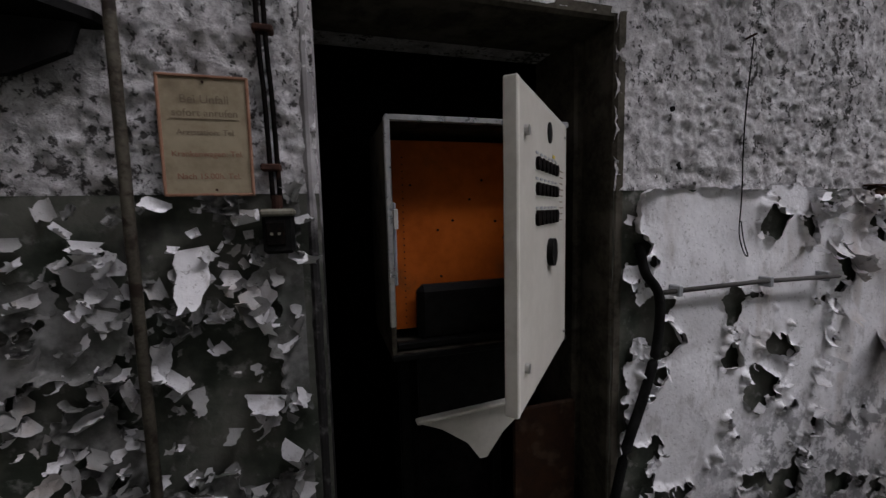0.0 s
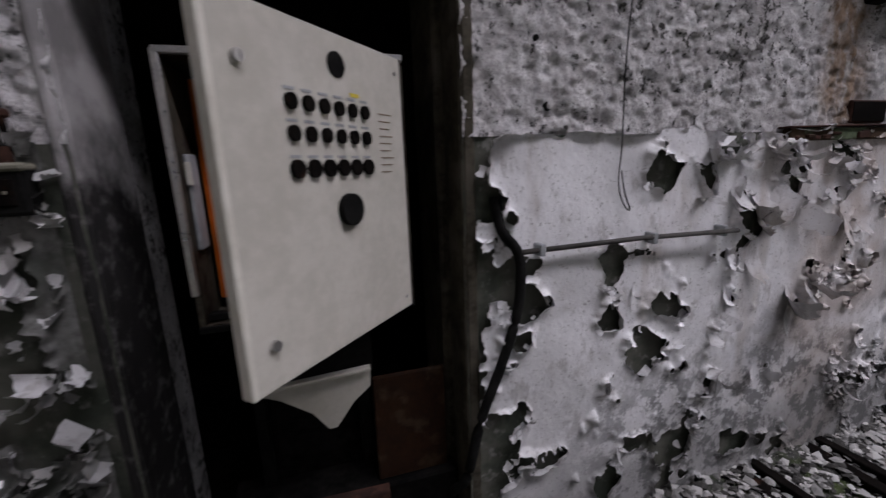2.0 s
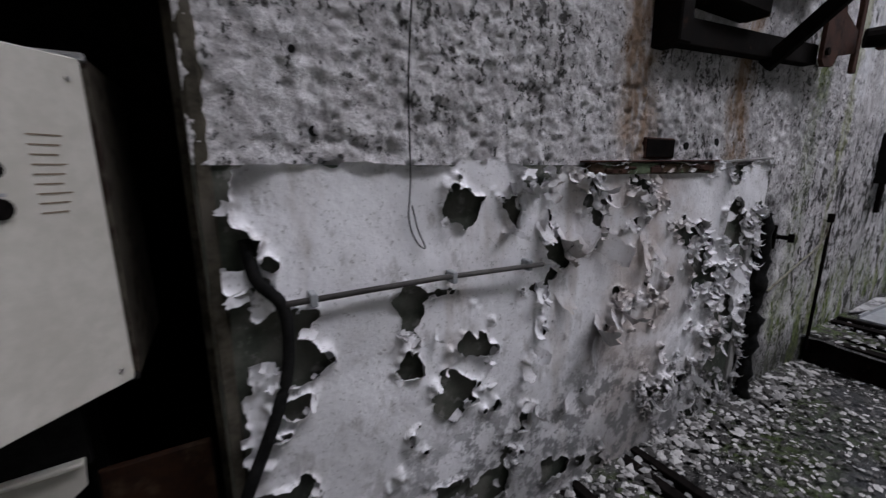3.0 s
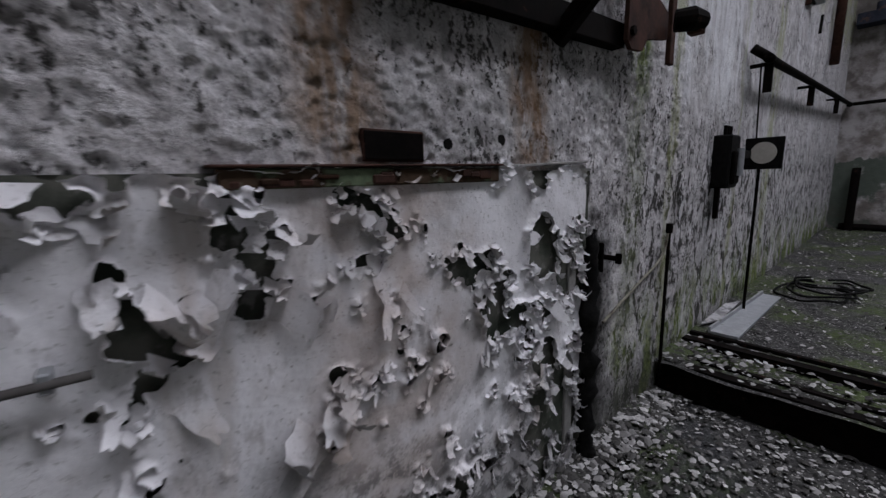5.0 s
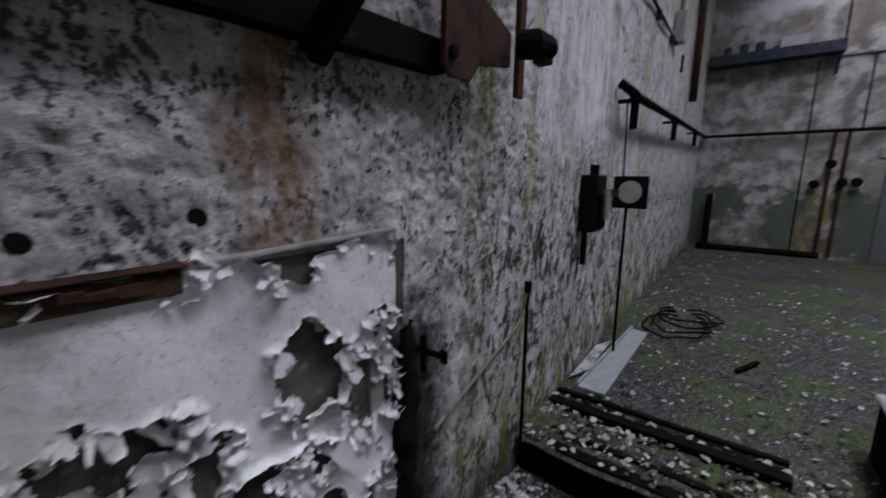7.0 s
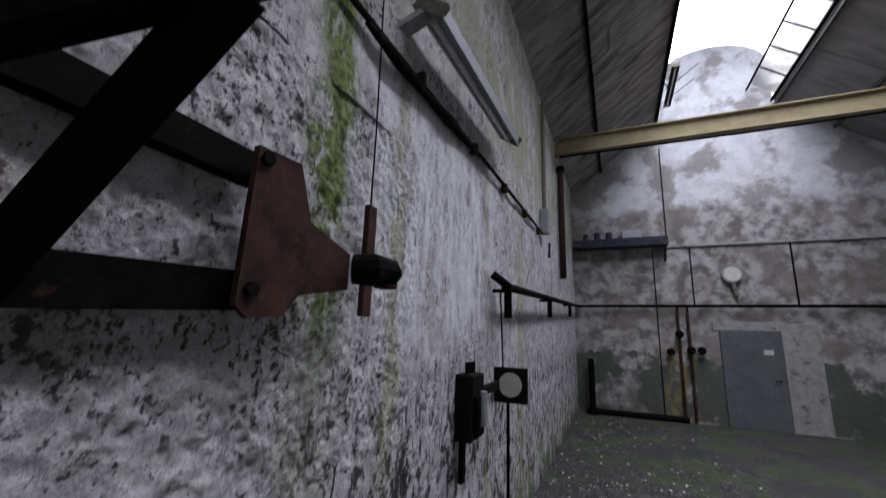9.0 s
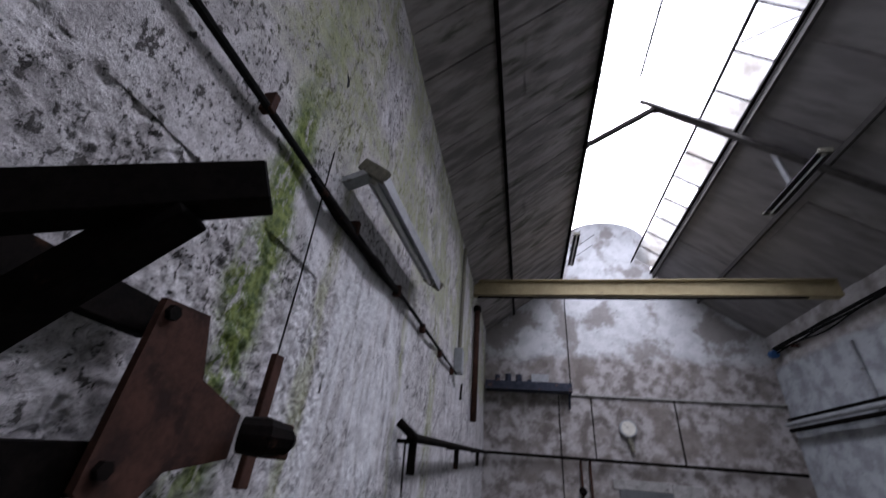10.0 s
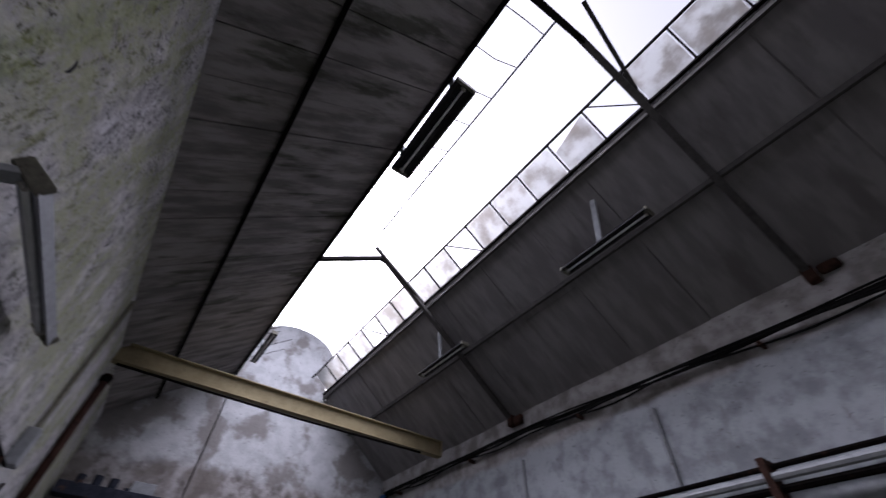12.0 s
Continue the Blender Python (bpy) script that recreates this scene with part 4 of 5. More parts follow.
# ---- iron jib bracket over the wall ----
jib = thing("wall_jib_bracket", (3.2, -0.05, 2.0), "rusty swivelling iron jib bracket bolted to the wall", "bracket")
bm = add_channel(bmesh.new(), (3.85, -0.07, 2.06), (2.52, -0.07, 1.99), 0.10, 0.06)
part("lower_channel", bm, STEEL, jib)
bm = add_channel(bmesh.new(), (3.85, -0.06, 2.39), (3.05, -0.06, 2.40), 0.09, 0.05)
part("upper_channel", bm, STEEL, jib)
part("end_upright", box((2.5, -0.12, 1.93), (2.58, 0.0, 2.6), 0.006), STEEL, jib)
swivel = part("swivel_plate", prism([(3.78, 2.02), (3.79, 2.43), (3.94, 2.44), (4.0, 2.28), (4.2, 2.22), (4.2, 2.10), (3.98, 2.06), (3.93, 2.0), (3.82, 1.99)], 0.02, -0.12, "y"), RUST, jib, "rust-brown swivel plate")
part("pin", tube([(4.17, -0.16, 2.165), (4.2, -0.22, 2.165), (4.27, -0.24, 2.165), (4.3, -0.24, 2.165)], [0.05, 0.055, 0.045, 0.03], 12), STEEL, jib)
for px, pz in ((3.815, 2.40), (3.815, 2.06)):
    part("bolt", disc((px, -0.125, pz), 0.02, 0.02, "y", 6), STEEL, swivel)
part("wall_strap", box((4.345, -0.085, 2.02), (4.40, -0.06, 2.45), 0.003), RUST, jib)
part("pin_end", box((4.24, -0.255, 2.11), (4.30, -0.19, 2.21), 0.006), RUST, jib)
bm = add_bar(bmesh.new(), (3.14, -0.02, 2.2), (3.44, -0.60, 2.46), 0.05, 0.07)
part("upper_strut", bm, STEEL, jib)
bm = add_bar(bmesh.new(), (3.36, -0.04, 1.95), (3.40, -0.52, 2.40), 0.05, 0.065)
part("lower_strut", bm, STEEL, jib)
part("bracket_box", box((2.75, -0.13, 2.12), (3.15, 0.0, 2.45), 0.01), STEEL, jib)
part("green_cover", box((3.15, -0.12, 2.12), (3.16, -0.02, 2.36), 0.002), GREENP, jib)
for px, pz in ((3.2, 2.33), (3.23, 2.36), (3.2, 2.29)):
    part("bolt", tube([(px - 0.1, -0.125, pz), (px - 0.1, -0.16, pz)], 0.012, 6), CHROME, jib)

# ---- farther along the wall ----
relay = thing("switch_box", (5.6, -0.08, 1.5), "black burnt switch box on the wall", "switch box")
part("housing", box((5.5, -0.12, 1.33), (5.74, 0.0, 1.72), 0.012), BLACK, relay)
part("cover", box((5.52, -0.15, 1.36), (5.66, -0.118, 1.6), 0.01), STEEL, relay)
part("fuse", tube([(5.6, -0.16, 1.42), (5.6, -0.16, 1.62)], 0.024, 10), GREY, relay)
for px in (5.56, 5.62, 5.69):
    part("terminal", tube([(px, -0.06, 1.7), (px, -0.06, 1.79)], 0.013, 8), STEEL, relay)
part("cable_tail", bar((5.53, -0.05, 1.1), (5.53, -0.05, 1.34), 0.05, 0.03, (0, 1, 0)), STEEL, relay)
disc_lamp = thing("round_dial", (6.2, -0.18, 1.6), "square black plate with a round white dial", "dial")
part("plate", box((6.2, -0.31, 1.465), (6.225, -0.05, 1.723), 0.006), BLACK, disc_lamp)
part("dial_face", disc((6.196, -0.18, 1.598), 0.088, 0.01, "x", 32), WHITE, disc_lamp, "pale round dial face")
part("conduit", tube([(6.21, -0.16, STEP_H), (6.21, -0.16, 1.466)], 0.012, 8), STEEL, disc_lamp)
part("upper_conduit", tube([(6.21, -0.12, 1.72), (6.21, -0.1, 2.32)], 0.006, 6), STEEL, disc_lamp)
part("arm", box((5.74, -0.1, 1.56), (6.2, -0.06, 1.62), 0.004), BLACK, disc_lamp)

run = thing("service_pipe", (6.3, -0.1, 2.33), "dark service pipe on angle brackets", "pipe")
part("tube", tube(smooth_line([(6.22, -0.03, 2.45), (6.3, -0.14, 2.36), (6.5, -0.14, 2.36), (9.8, -0.14, 2.52), (13.4, -0.14, 2.7), (13.6, -0.25, 2.72), (13.62, -2.0, 2.73), (13.62, Y_OPP + 0.1, 2.75)], 5), 0.035, 10), STEEL, run, smooth=True)
for px, pz in ((6.32, 2.34), (8.6, 2.45), (11.2, 2.58)):
    part("bracket", box((px, -0.16, pz - 0.24), (px + 0.03, -0.1, pz), 0.003), STEEL, run)
    part("bracket_foot", box((px, -0.16, pz - 0.03), (px + 0.03, 0.01, pz), 0.003), STEEL, run)

cable_run = thing("cable_run", (5.0, -0.03, 3.32), "old clipped cable run along the high wall", "cable")
part("cable", tube([(-1.0, -0.03, 3.25), (3.4, -0.035, 3.265), (4.5, -0.035, 3.275), (6.2, -0.035, 3.345), (8.8, -0.03, 3.42)], 0.016, 8), RUBBER, cable_run)
# dark streak on the wall below the cable, shaped as a ragged tube
part("ragged_lagging", tube([(4.3, -0.035, 3.25), (4.6, -0.04, 3.245), (4.85, -0.035, 3.255), (5.2, -0.045, 3.275), (5.5, -0.035, 3.29), (5.85, -0.03, 3.32)], [0.014, 0.034, 0.02, 0.038, 0.022, 0.012], 9), STEEL, cable_run, "ragged dark streak below the cable")
for k in range(9):
    part("clip", box((1.2 + k * 0.9, -0.055, 3.22 + 0.012 * k), (1.235 + k * 0.9, 0.0, 3.31 + 0.012 * k), 0.003), RUST, cable_run)


def tube_lamp(p, turn, label, group, stem=(), wide=1.0, L=1.52):
    """A long open tube-lamp trough with end caps."""
    t = thing("fluorescent_lamp", (0, 0, 0), label, "lamp", group)
    # hung lamps take the dark housing: their shaded underside put into the colour
    part("housing", prism([(q * wide, r) for q, r in ((-0.075, -0.01), (-0.05, 0.055), (0.05, 0.055), (0.075, -0.01), (0.06, -0.01), (0.04, 0.035), (-0.04, 0.035), (-0.06, -0.01))], L, -L / 2, "x"), GREY if wide == 1.4 else HOOD, t)
    for s in (-1, 1):
        part("end_cap", box((s * L / 2 - 0.02, -0.07 * wide, -0.02), (s * L / 2 + 0.02, 0.07 * wide, 0.06), 0.006), PIPE, t)
        part("socket", box((s * (L / 2 - 0.05) - 0.012, -0.03, -0.035), (s * (L / 2 - 0.05) + 0.012, 0.03, 0.03), 0.004), WHITE, t)
    part("tube", tube([(-L / 2 + 0.05, 0, -0.015), (L / 2 - 0.05, 0, -0.015)], 0.016, 10), TUBE, t, "unlit white tube", smooth=True)
    for a, b in stem:
        part("stem", bar(a, b, 0.04, 0.09, (1, 0, 0)), GREY, t)
    t.matrix_basis = pose(*p, *turn)
    return t


tube_lamp((5.48, -0.15, 3.62), (35, -3.5, 0), "grey fluorescent lamp on a wall bracket, unlit", "fluorescent lamps", [((-0.8, 0.0, 0.05), (-0.84, 0.1, -0.16))], 1.4, 1.68)
tube_lamp((4.93, -2.28, 7.0), (0, 0, 0), "dark fluorescent lamp hanging at the broken skylight", "fluorescent lamps", [((-0.6, 0.06, 0.05), (-0.6, 0.1, 0.35)), ((0.6, 0.06, 0.05), (0.6, 0.1, 0.35))], 2.0)
tube_lamp((12.0, -2.3, 7.3), (0, 0, 0), "dark fluorescent lamp hanging at the broken skylight", "fluorescent lamps", [((0.0, 0.06, 0.05), (0.0, 0.12, 0.25))])
tube_lamp((4.63, -5.23, 6.52), (0, 0, 0), "grey fluorescent lamp hung below the roof sheets", "fluorescent lamps", [((0.05, 0.0, 0.05), (-0.2, 0.24, 0.68))], 1.3)
tube_lamp((8.72, -5.23, 6.51), (0, 0, 0), "grey fluorescent lamp hung below the roof sheets", "fluorescent lamps", [((0.05, 0.0, 0.05), (-0.2, 0.24, 0.68))], 1.3)

box_far = thing("junction_box", (8.8, -0.06, 3.4), "grey junction box with a loose lever", "junction box")
part("housing", box((8.72, -0.12, 3.42), (8.9, 0.0, 3.78), 0.008), GREY, box_far)
part("conduit", tube([(8.86, -0.05, 3.78), (8.86, -0.05, 5.55)], 0.03, 8), PIPE, box_far)
part("lever", bar((8.75, -0.12, 3.06), (8.95, -0.1, 3.3), 0.03, 0.03), STEEL, box_far)
drain = thing("rain_pipe", (11.0, -0.06, 4.0), "rust-red rain pipe below the crane beam", "pipe")
part("tube", tube([(10.76, -0.08, 3.03), (10.76, -0.08, 5.28)], 0.06, 12), RUST, drain, smooth=True)
part("collar", tube([(10.76, -0.08, 5.15), (10.76, -0.08, 5.25)], 0.08, 12), STEEL, drain)
solid("thin_wire", tube([(4.44, -0.01, 3.55), (4.43, -0.03, 2.8), (4.40, -0.05, 2.3)], 0.004, 5), RUBBER, "thin black wire down the wall", "wire")

# ---- floor things ----
for i, (px, h) in enumerate(((4.70, 0.2), (5.12, 0.235))):
    k = thing("steel_kerb", (px, -1.5, 0.1), "black steel channel set as a step edge", "kerb beam", "step edge beams")
    y1 = -4.2 if i == 0 else -1.25
    part("web", box((px, y1, 0.0 if i == 0 else 0.18), (px + 0.012, -0.02, h + 0.012), 0.002), STEEL, k)
    part("flange", box((px, y1, h), (px + 0.08, -0.02, h + 0.014), 0.003), STEEL, k)
    part("rear_lip", box((px + 0.16, y1, h - 0.01), (px + 0.2, -0.02, h + 0.018), 0.003), STEEL, k)
for px in (2.2, 2.64):
    r = thing("floor_rail", (px, -1.0, 0.03), "rusty black steel rail sunk in the rubble", "rail", "floor rails")
    part("head", box((px, -2.6, 0.0), (px + 0.05, 0.0, 0.055), 0.004), STEEL, r)
    part("foot", box((px - 0.09, -2.6, 0.0), (px - 0.03, 0.0, 0.04), 0.004), STEEL, r)
plank = thing("grey_panel", (6.1, -0.2, 0.25), "grey lamp cover leaning on the littered floor", "panel")
part("panel", prism([(5.42, -0.12), (5.42, -0.30), (6.86, -0.32), (6.88, -0.18)], 0.02, 0.22, "z"), GREY, plank)
part("lip", prism([(5.42, -0.12), (6.88, -0.18), (6.88, -0.165), (5.42, -0.105)], 0.05, 0.22, "z"), GREY, plank)
solid("paper_litter", prism([(5.5, -0.03), (6.2, -0.02), (6.4, -0.1), (5.7, -0.11)], 0.012, 0.245, "z"), SKIN, "crumpled sheet of fallen paint", "litter")
coil = thing("cable_coil", (7.4, -0.6, 0.22), "loose tangle of black cable on the floor", "cable")
rnd = random.Random(8)
for k in range(4):
    c, r = (7.25 + 0.12 * k, -0.5 - 0.04 * k), (0.42 - 0.06 * k, 0.27)
    pts = [(c[0] + (r[0] + rnd.uniform(-0.05, 0.05)) * math.cos(a), c[1] + (r[1] + rnd.uniform(-0.04, 0.04)) * math.sin(a), 0.225 + 0.012 * k + rnd.uniform(0, 0.03)) for a in np.linspace(0.3 * k, 5.6 + 0.3 * k, 12)]
    part("loop", tube(smooth_line(pts, 4), 0.011, 6), RUBBER, coil, smooth=True)
solid("short_stick", bar((6.45, -1.02, 0.225), (6.75, -1.16, 0.225), 0.03, 0.03), STEEL, "short black rod on the wet floor", "rod")
plinth = thing("machine_plinth", (5.2, -2.0, 0.2), "machine plinth, its sides coloured black as shade, topped with debris", "plinth")
# black block: the shaded side of a concrete plinth put into its colour
part("block", box((4.75, -2.9, 0.18), (5.75, -1.62, 0.52), 0.02), STEEL, plinth)
part("top_slab", box((4.73, -2.92, 0.52), (5.77, -1.6, 0.56), 0.012), CONCRETE, plinth)

# ---- end wall ----
XE = X_END
gd = thing("steel_door", (XE - 0.03, -3.37, STEP_H), "closed grey-green steel door in a cement frame", "door")
part("leaf", box((XE - 0.05, -4.12, STEP_H), (XE + 0.02, -3.03, 2.2), 0.006), GDOOR, gd)
part("notice", box((XE - 0.056, -3.95, 1.72), (XE - 0.05, -3.78, 1.82), 0.001), WHITE, gd, "small white notice")
part("door_handle", tube([(XE - 0.05, -4.0, 1.2), (XE - 0.11, -4.0, 1.2), (XE - 0.11, -3.9, 1.2)], 0.012, 8), STEEL, gd)
for a, b in (((-4.75, STEP_H), (-4.125, 2.38)), ((-4.12, 2.205), (-2.92, 2.4))):
    part("cement_frame", box((XE - 0.03, a[0], a[1]), (XE + 0.02, b[0], b[1]), 0.01), CONCRETE, gd)
gauge = thing("pressure_gauge", (XE - 0.1, -3.3, 3.4), "round pressure gauge on a stub", "gauge")
part("rim", disc((XE - 0.1, -3.37, 3.44), 0.19, 0.08, "x", 24), GREY, gauge)
part("face", disc((XE - 0.145, -3.37, 3.44), 0.155, 0.012, "x", 24), IVORY, gauge)
part("needle", bar((XE - 0.155, -3.37, 3.44), (XE - 0.155, -3.27, 3.52), 0.006, 0.012, (1, 0, 0)), BLACK, gauge)
part("stub", tube([(XE - 0.08, -3.43, 2.95), (XE - 0.08, -3.37, 3.28)], 0.05, 8), PIPE, gauge)
rack = thing("wall_shelf", (XE - 0.2, -1.1, 4.3), "navy steel shelf with dark clutter", "shelf")
part("board", box((XE - 0.35, -2.17, 4.15), (XE, -0.05, 4.36), 0.01), NAVY, rack)
part("leg", bar((XE - 0.05, -2.1, 3.8), (XE - 0.3, -2.1, 4.15), 0.05, 0.05, (0, 1, 0)), NAVY, rack)
rnd = random.Random(5)
for k in range(5):
    py = -0.35 - 0.27 * k
    h = rnd.uniform(0.06, 0.22)
    solid("scrap_can", tube([(XE - 0.2, py, 4.36), (XE - 0.2, py, 4.36 + h)], rnd.uniform(0.04, 0.08), 10), NAVY, "dark rusty can on the navy shelf", "can", "cans on the shelf")
solid("tool_crate", box((XE - 0.3, -1.62, 4.36), (XE - 0.05, -1.2, 4.56), 0.01), GREY, "grey box on the navy shelf", "box")
solid("wall_ledge", box((XE - 0.05, Y_OPP, 4.12), (XE + 0.02, -2.15, 4.18), 0.01), CONCRETE, "cement ledge across the end wall", "trim", kind="structure")
for py, z0, z1, r in ((-2.17, 4.38, 6.7, 0.014), (-2.62, 2.72, 4.1, 0.014), (-1.85, 0.3, 4.1, 0.012), (-4.5, 2.72, 4.12, 0.02)):
    solid("wall_conduit", tube([(XE - 0.02, py, z0), (XE - 0.02, py, z1)], r, 6), STEEL, "thin dark conduit on the end wall", "conduit", "end wall conduits")
valve = thing("valve_cluster", (XE - 0.1, -2.4, 1.8), "dark valves and thin pipes below the service pipe", "valves")
for py in (-2.25, -2.45):
    part("pipe", tube([(XE - 0.08, py, 0.25), (XE - 0.08, py, 2.7)], 0.028, 8), RUST, valve)
for py, pz in ((-2.25, 2.1), (-2.45, 1.75), (-2.65, 1.75), (-2.05, 1.7)):
    part("valve", tube([(XE - 0.06, py, pz), (XE - 0.16, py, pz), (XE - 0.2, py, pz)], [0.05, 0.09, 0.06], 10), STEEL, valve)
part("white_flange", disc((XE - 0.12, -2.68, 1.72), 0.07, 0.04, "x", 12), WHITE, valve)
skirt = thing("floor_pipe", (XE - 0.1, -1.1, 0.26), "black pipe lying along the foot of the wall", "pipe")
part("tube", tube([(XE - 0.12, -0.2, 0.27), (XE - 0.12, -2.3, 0.27)], 0.07, 10), STEEL, skirt)
part("standpipe", tube([(XE - 0.25, -0.35, 0.2), (XE - 0.25, -0.35, 1.35), (XE - 0.22, -0.35, 1.45)], 0.07, 10), STEEL, skirt)

# ---- crane beam ----
XB = 10.68
beam = thing("crane_beam", (XB, -3.3, 5.6), "faded yellow steel crane beam across the hall", "beam")
part("web", box((XB - 0.01, -6.6, 5.48), (XB + 0.01, 0.1, 5.80), 0), CRANE, beam)
for zz in (5.47, 5.79):
    part("flange", box((XB - 0.09, -6.6, zz), (XB + 0.09, 0.1, zz + 0.022), 0.004), CRANE, beam)
part("end_plate", box((XB - 0.09, -6.62, 5.47), (XB + 0.09, -6.6, 5.81), 0.003), CRANE, beam)
part("feed_cable", tube([(XB - 0.15, -0.1, 5.38), (XB - 0.15, -3.2, 5.36), (XB - 0.15, -6.0, 5.4)], 0.022, 6), STEEL, beam)

# ---- opposite wall ----
bundle = thing("cable_bundle", (7.0, Y_OPP + 0.1, 4.95), "sagging bundle of dark cables on the wall", "cables")
rnd = random.Random(21)
for k in range(7):
    pts = []
    for i in range(19):
        px = X_BACK + 0.2 + i * 0.91
        if px > 13.45:
            break
        pts.append((px, Y_OPP + 0.1 + rnd.uniform(-0.02, 0.04), 5.06 + 0.018 * k + min(max(0, px - 2.6), 5.7) * 0.031 + rnd.uniform(-0.025, 0.02) - (0.08 if k == 0 and i % 3 == 1 else 0)))
    part("cable", tube(smooth_line(pts, 3), 0.014 + 0.004 * (k % 2), 6), RUBBER, bundle)
for px in (1.0, 3.9, 6.8, 9.7, 12.6):
    part("bracket", box((px, Y_OPP, 4.98 + min(max(0, px - 2.6), 5.7) * 0.031), (px + 0.05, Y_OPP + 0.16, 5.04 + min(max(0, px - 2.6), 5.7) * 0.031), 0.004), RUST, bundle)
part("blue_sleeve", tube([(13.3, Y_OPP + 0.12, 5.2), (13.45, Y_OPP + 0.12, 5.22)], 0.09, 10), BLUE, bundle, "blue plastic sleeve")
rack2 = thing("pipe_rack", (5.0, Y_OPP + 0.2, 3.6), "pair of dark pipes on wall brackets", "pipes")
for dz, dy, r, m in ((3.72, 0.14, 0.03, STEEL), (3.61, 0.2, 0.045, GREY), (3.5, 0.16, 0.04, STEEL)):
    part("pipe", tube([(X_BACK + 0.1, Y_OPP + dy, dz), (13.6, Y_OPP + dy, dz + 0.1)], r, 8), m, rack2)
for px in (1.5, 4.5, 7.5, 10.5):
    part("bracket", box((px, Y_OPP, 3.3), (px + 0.08, Y_OPP + 0.25, 3.85), 0.006), RUST, rack2)
for px in (2.85, 8.29):
    solid("broken_corbel", box((px - 0.12, Y_OPP - 0.02, 5.57 if px < 4 else 5.5), (px + 0.12, Y_OPP + 0.1, 5.69 if px < 4 else 5.68), 0.03), RUST, "rusty broken corbel in the wall", "corbel", "wall corbels")
for px in (5.6, 8.3, 11.2):
    solid("wall_conduit", tube([(px, Y_OPP + 0.03, 0.2), (px, Y_OPP + 0.03, 4.85)], 0.03, 8), GREY, "pale conduit up the bluish wall", "conduit", "side wall conduits")

# ---- peeling paint: a lifted skin and its loose flakes ----
TORN = ((3.33, 0.9, 0.045, 1.0, 0.6), (2.2, 1.32, 0.3, 0.1, 0.2), (2.1, 0.72, 0.3, 0.08, 0.42), (2.68, 1.05, 0.1, 0.1, 0.4), (3.05, 1.2, 0.2, 0.2, 0.22),
        (1.5, 1.075, 0.35, 0.03, 0.42), (2.0, 1.12, 0.1, 0.2, 0.15), (1.62, 1.33, 0.06, 0.06, 0.4), (1.95, 1.42, 0.12, 0.05, 0.15), (3.5, 0.4, 0.2, 0.25, 0.6), (2.75, 0.45, 0.2, 0.1, 0.3))


def paint_field(x0, x1, seed):
    """How firmly the paint holds (above 0 it is still there), on a fine grid."""
    x, z = grid_xz(x0, x1, 0.02, DADO + 0.04, 0.0065)
    size = (x1 - x0, DADO)
    n = fractal(x.shape, size, 0.16, seed, 5)
    tear = fractal(x.shape, size, 0.07, seed + 77, 3)
    hold = np.interp(x, (-1.2, -0.25, -0.02, 0.9, 0.98, 1.08, 1.3, 2.0, 2.25, 2.55, 2.8, 3.3, 3.6, 3.72), (-0.3, -0.24, 0.0, -0.25, -0.12, 0.26, 0.42, 0.4, 0.4, 0.44, 0.36, 0.24, 0.16, 0.0))
    hold = hold - 0.1 * np.clip((0.5 - z) / 0.4, 0, 1) * (x > 1)
    hold = hold - 0.3 * np.exp(-((z - 1.05 + 0.04 * x) / 0.05) ** 2) * (x > 2.6)
    hold = hold - 1.1 * np.clip((z - DADO + 0.01) / 0.05, 0, 1)
    # torn patches: a bare upright strip, under the ledge, low by the rails, along the conduit
    for px, pz, wx, wz, deep in TORN:
        hold = hold - deep * np.exp(-((x - px) / wx) ** 2 - ((z - pz) / wz) ** 2)
    hold = hold + 0.35 * (x < 0) * np.clip((x + 0.14) / 0.04, 0, 1) * np.clip((z - 0.85) / 0.2, 0, 1)
    return x, z, 1.9 * (n - 0.5) + hold + np.interp(x, (0.9, 2.05, 2.5, 3.6), (0.55, 0.6, 1.25, 1.5)) * (tear - 0.5)


def paint_skin(name, x0, x1, seed, lift, material, label):
    x, z, m = paint_field(x0, x1, seed)
    size = (x1 - x0, DADO)
    gx, gz = np.gradient(m)
    g2 = gx * gx + gz * gz + 1e-9
    push = np.clip(-m / g2, 0, None)
    ox, oz = np.clip(gx * push, -1, 1), np.clip(gz * push, -1, 1)
    step = 0.0065
    curl = np.exp(-np.clip(m, 0, None) / 0.05) * np.clip(fractal(x.shape, size, 0.09, seed + 15, 2) * 2.4 - 0.75, 0.05, 1.3)
    swell = fractal(x.shape, size, 0.22, seed + 41, 3)
    y = -0.009 - lift * curl - 0.014 * swell
    keep = (m[:-1, :-1] > 0) | (m[1:, :-1] > 0) | (m[1:, 1:] > 0) | (m[:-1, 1:] > 0)
    me = sheet(name, x + np.where(m < 0, ox * step, 0), y, z + np.where(m < 0, oz * step, 0), keep)
    me.materials.append(material)
    return tagged(new(name, me), label, "paint", kind="stuff"), x, z, m


SCALE = plain("grey_scaling_paint", (0.07, 0.07, 0.064), (0.22, 0.216, 0.21), 0.8, 0.0, 9, 0.5, (0.08, 0.085, 0.075), (0.52, 0.64))
skin_l, lx, lz, lm = paint_skin("peeling_paint", -1.15, DOOR_L - 0.05, 200, 0.035, SCALE, "grey paint peeling in curled scales off a dark wall")
skin_r, rx_, rz_, rm = paint_skin("peeling_paint", DOOR_R + 0.03, 3.66, 300, 0.03, SKIN, "white paint blistering and peeling off the wall")


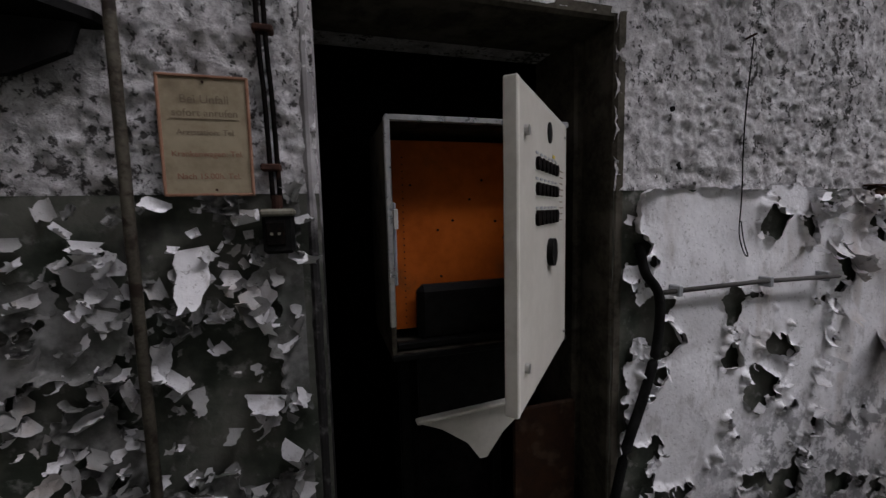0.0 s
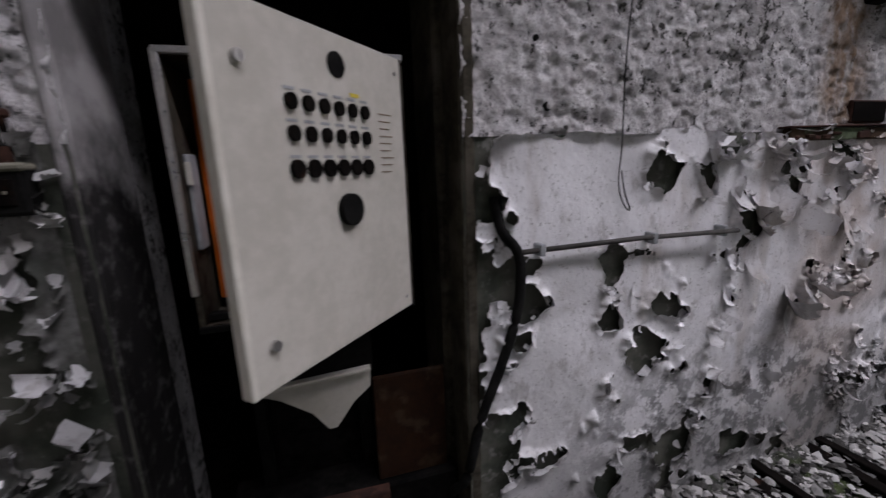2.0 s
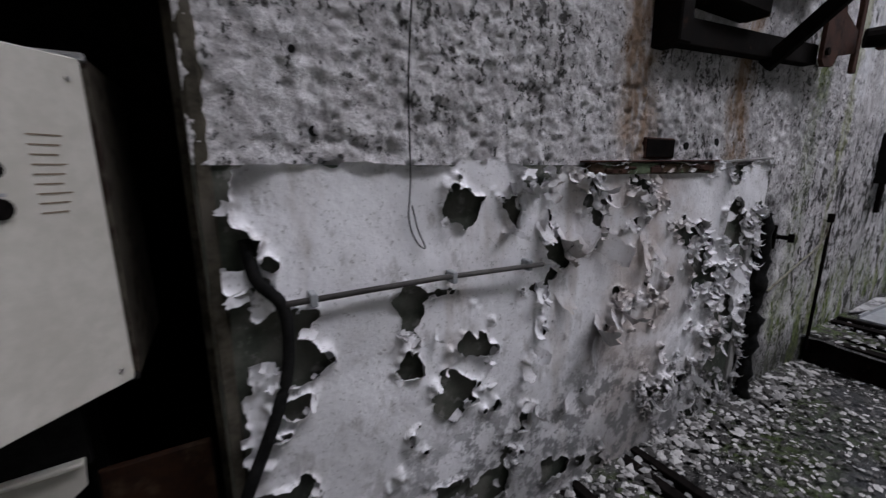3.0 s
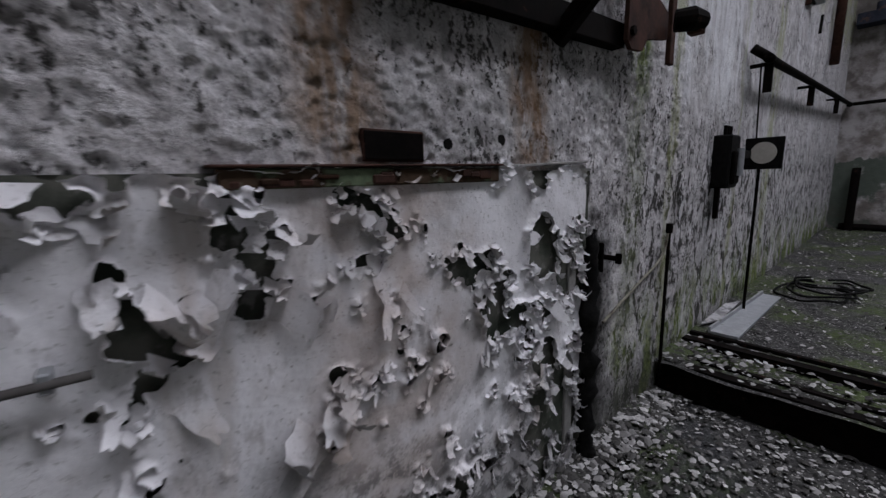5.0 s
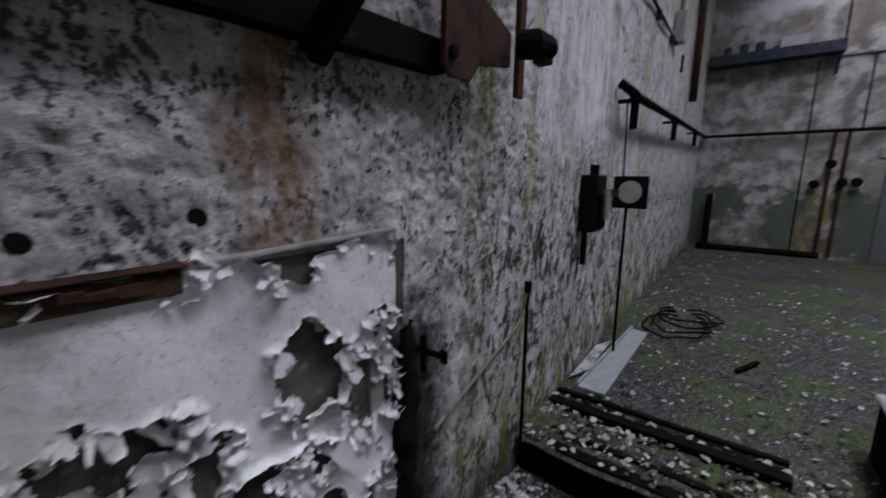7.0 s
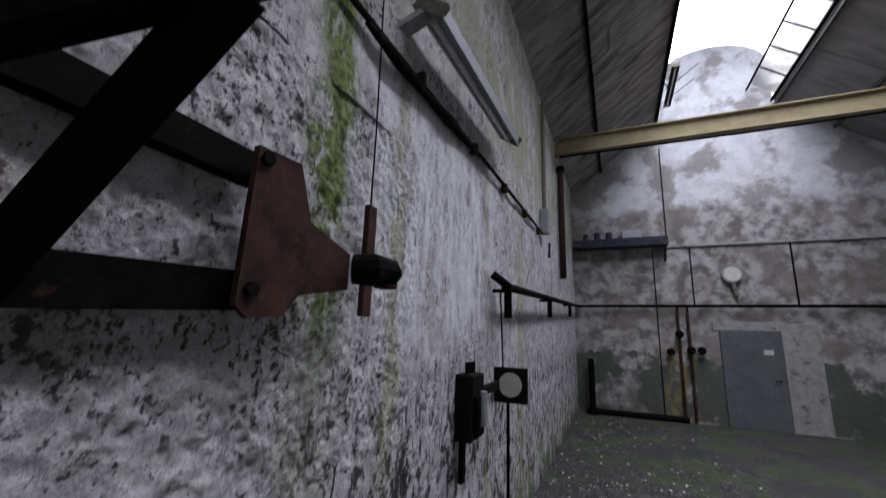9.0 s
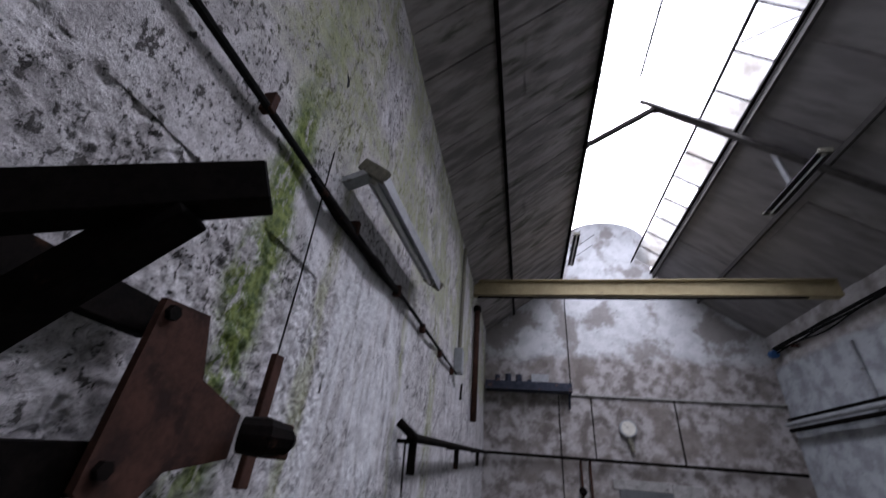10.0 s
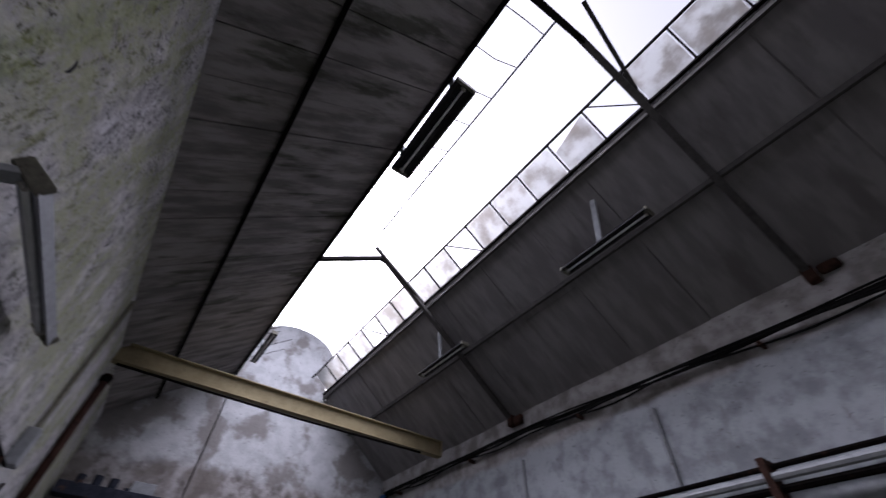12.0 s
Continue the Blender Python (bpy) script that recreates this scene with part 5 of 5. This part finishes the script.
def flake_mesh(k):
    """One curled scale of paint, hinged at its top edge, with a torn outline."""
    r = random.Random(100 + k)
    w, h, turn = r.uniform(0.6, 1.2), r.uniform(0.7, 1.5), r.uniform(0.8, 2.6)
    nu, nv = 5, 6
    bm = bmesh.new()
    rag = [r.uniform(-0.13, 0.13) for _ in range(nu + 1)]
    side = [(r.uniform(-0.25, 0.25), r.uniform(-0.12, 0.12)) for _ in range(nv + 1)]
    rows = []
    for j in range(nv + 1):
        row = []
        for i in range(nu + 1):
            u = (i / nu - 0.5) * w * (1 - 0.55 * j / nv) + side[j][0] * (0.5 - i / nu) + 0.25 * (j / nv) * (k % 3 - 1)
            s = (j / nv) * (h + rag[i])
            a = turn * s / h
            R = h / turn
            row.append(bm.verts.new((u, -R * (1 - math.cos(a)) - 0.06 * abs(u) * s, -R * math.sin(a))))
        rows.append(row)
    for j in range(nv):
        for i in range(nu):
            bm.faces.new((rows[j][i], rows[j][i + 1], rows[j + 1][i + 1], rows[j + 1][i]))
    me = bpy.data.meshes.new("paint_flake")
    bm.to_mesh(me)
    bm.free()
    for f in me.polygons:
        f.use_smooth = True
    return me


LOOSE = skin_material("loose_scale", True, 0.95)
PALE = skin_material("pale_curled_scale", True, 0.4)
SHAPES = [flake_mesh(k) for k in range(14)]
CURLS = [me.copy() for me in SHAPES]
for me in SHAPES:
    me.materials.append(LOOSE)
for me in CURLS:
    me.materials.append(PALE)


def flake_poses(x, z, pick, sizes, r, long, swing):
    """Where loose scales hang: place, turn and size, hinged on the torn edges."""
    for i, j in pick:
        s = float(r.uniform(*sizes)) * (1.6 if r.random() < 0.18 else 1)
        turn = Euler((radians(r.uniform(-25, 15)), radians(r.uniform(-swing, swing)), radians(r.uniform(-25, 25))))
        yield Matrix.LocRotScale((float(x[i, j]), -0.016, float(z[i, j])), turn, (s, s, s * float(r.uniform(1, long))))


def scatter_flakes(parent, shapes, x, z, m, count, sizes, seed, long=1.0, swing=75, wide=0.06):
    r = np.random.default_rng(seed)
    edge = np.argwhere((np.abs(m) < wide) & (z > 0.3) & (x > -0.9))
    pick = edge[r.choice(len(edge), count, replace=False)]
    for mat in flake_poses(x, z, pick, sizes, r, long, swing):
        ob = new("paint_flake", shapes[int(r.integers(14))])
        ob.parent = parent
        ob.matrix_basis = mat


def joined_flakes(name, shapes, material, x, z, m, count, sizes, seed, label, long=1.5, swing=75):
    """The many smaller scales between, as one mesh."""
    r = np.random.default_rng(seed)
    edge = np.argwhere(np.abs(m) < 0.08)
    pick = edge[r.choice(len(edge), count, replace=False)]
    verts, faces = [], []
    for mat in flake_poses(x, z, pick, sizes, r, long, swing):
        me, b = shapes[int(r.integers(14))], len(verts)
        verts += [tuple(mat @ v.co) for v in me.vertices]
        faces += [[b + k for k in f.vertices] for f in me.polygons]
    out = bpy.data.meshes.new(name)
    out.from_pydata(verts, [], faces)
    out.polygons.foreach_set("use_smooth", [True] * len(out.polygons))
    out.materials.append(material)
    tagged(new(name, out), label, "paint", kind="stuff")


scatter_flakes(dado_left, SHAPES, lx, lz, lm, 220, (0.018, 0.065), 1, 1.3, 75, 0.6)
scatter_flakes(dado_left, CURLS, lx, lz, lm, 40, (0.025, 0.08), 6, 1.2, 60, 0.4)
joined_flakes("small_paint_scales", SHAPES, SCALE, lx, lz, lm, 420, (0.01, 0.03), 8, "small grey paint scales curling off the dark wall")
part_x = rx_[:, 0] > 2.4
mid_x = (rx_[:, 0] > 1.85) & (rx_[:, 0] < 2.5)
scatter_flakes(dado_right, CURLS, rx_[part_x], rz_[part_x], rm[part_x], 150, (0.02, 0.05), 2, 2.2, 60)
scatter_flakes(dado_right, CURLS, rx_[mid_x], rz_[mid_x], rm[mid_x], 70, (0.035, 0.09), 3, 1.7, 70)
first_x = rx_[:, 0] < 1.9
scatter_flakes(dado_right, CURLS, rx_[first_x], rz_[first_x], rm[first_x], 80, (0.015, 0.045), 4, 1.8, 70)
joined_flakes("small_paint_curls", CURLS, SKIN, rx_[part_x], rz_[part_x], rm[part_x], 900, (0.01, 0.032), 9, "small pale curls of paint hanging from the wall", 2.4, 50)

# ---- chips and crumbs on the floor ----
def crumbs(name, count, x0, x1, y0, y1, z0, sizes, seed, label):
    r = np.random.default_rng(seed)
    verts, faces = [], []
    for k in range(count):
        c = np.array([r.uniform(x0, x1), y1 - (y1 - y0) * r.random() ** 1.5, z0 + r.uniform(0.0, 0.02)])
        s = r.uniform(*sizes)
        a = r.uniform(0, math.tau)
        t = r.uniform(-0.6, 0.6, 2)
        b = len(verts)
        for q in range(5):
            e = a + q * math.tau / 5
            d = s * r.uniform(0.5, 1.1)
            verts.append((c[0] + d * math.cos(e), c[1] + d * math.sin(e), c[2] + 0.004 + d * (t[0] * math.cos(e) + t[1] * math.sin(e)) * 0.7 + abs(s) * 0.3))
        verts.append((c[0], c[1], c[2] + s * 0.75))
        faces += [(b + q, b + (q + 1) % 5, b + 5) for q in range(5)]
    me = bpy.data.meshes.new(name)
    me.from_pydata(verts, [], faces)
    me.materials.append(CHIP)
    tagged(new(name, me), label, "debris", kind="stuff")


crumbs("paint_chips", 9000, 1.0, 4.66, -2.6, -0.02, 0.0, (0.006, 0.022), 1, "pale paint chips and grit covering the floor")
crumbs("wall_foot_rubble", 1500, 1.0, 4.6, -0.22, -0.01, 0.01, (0.01, 0.035), 2, "plaster rubble heaped along the wall")
crumbs("floor_flakes", 1900, 4.9, 9.0, -4.0, -0.02, STEP_H, (0.006, 0.024), 3, "scattered pale flakes on the wet floor")
crumbs("corner_rubble", 600, 8.5, 13.6, -2.5, -0.05, STEP_H - 0.01, (0.008, 0.032), 4, "rubble in the far corner")
crumbs("step_debris", 600, 4.7, 5.35, -1.6, -0.02, STEP_H + 0.005, (0.008, 0.028), 6, "pale paint chips heaped between the step beams")
crumbs("plinth_debris", 400, 4.8, 5.7, -2.85, -1.66, 0.56, (0.01, 0.03), 5, "debris on the plinth")
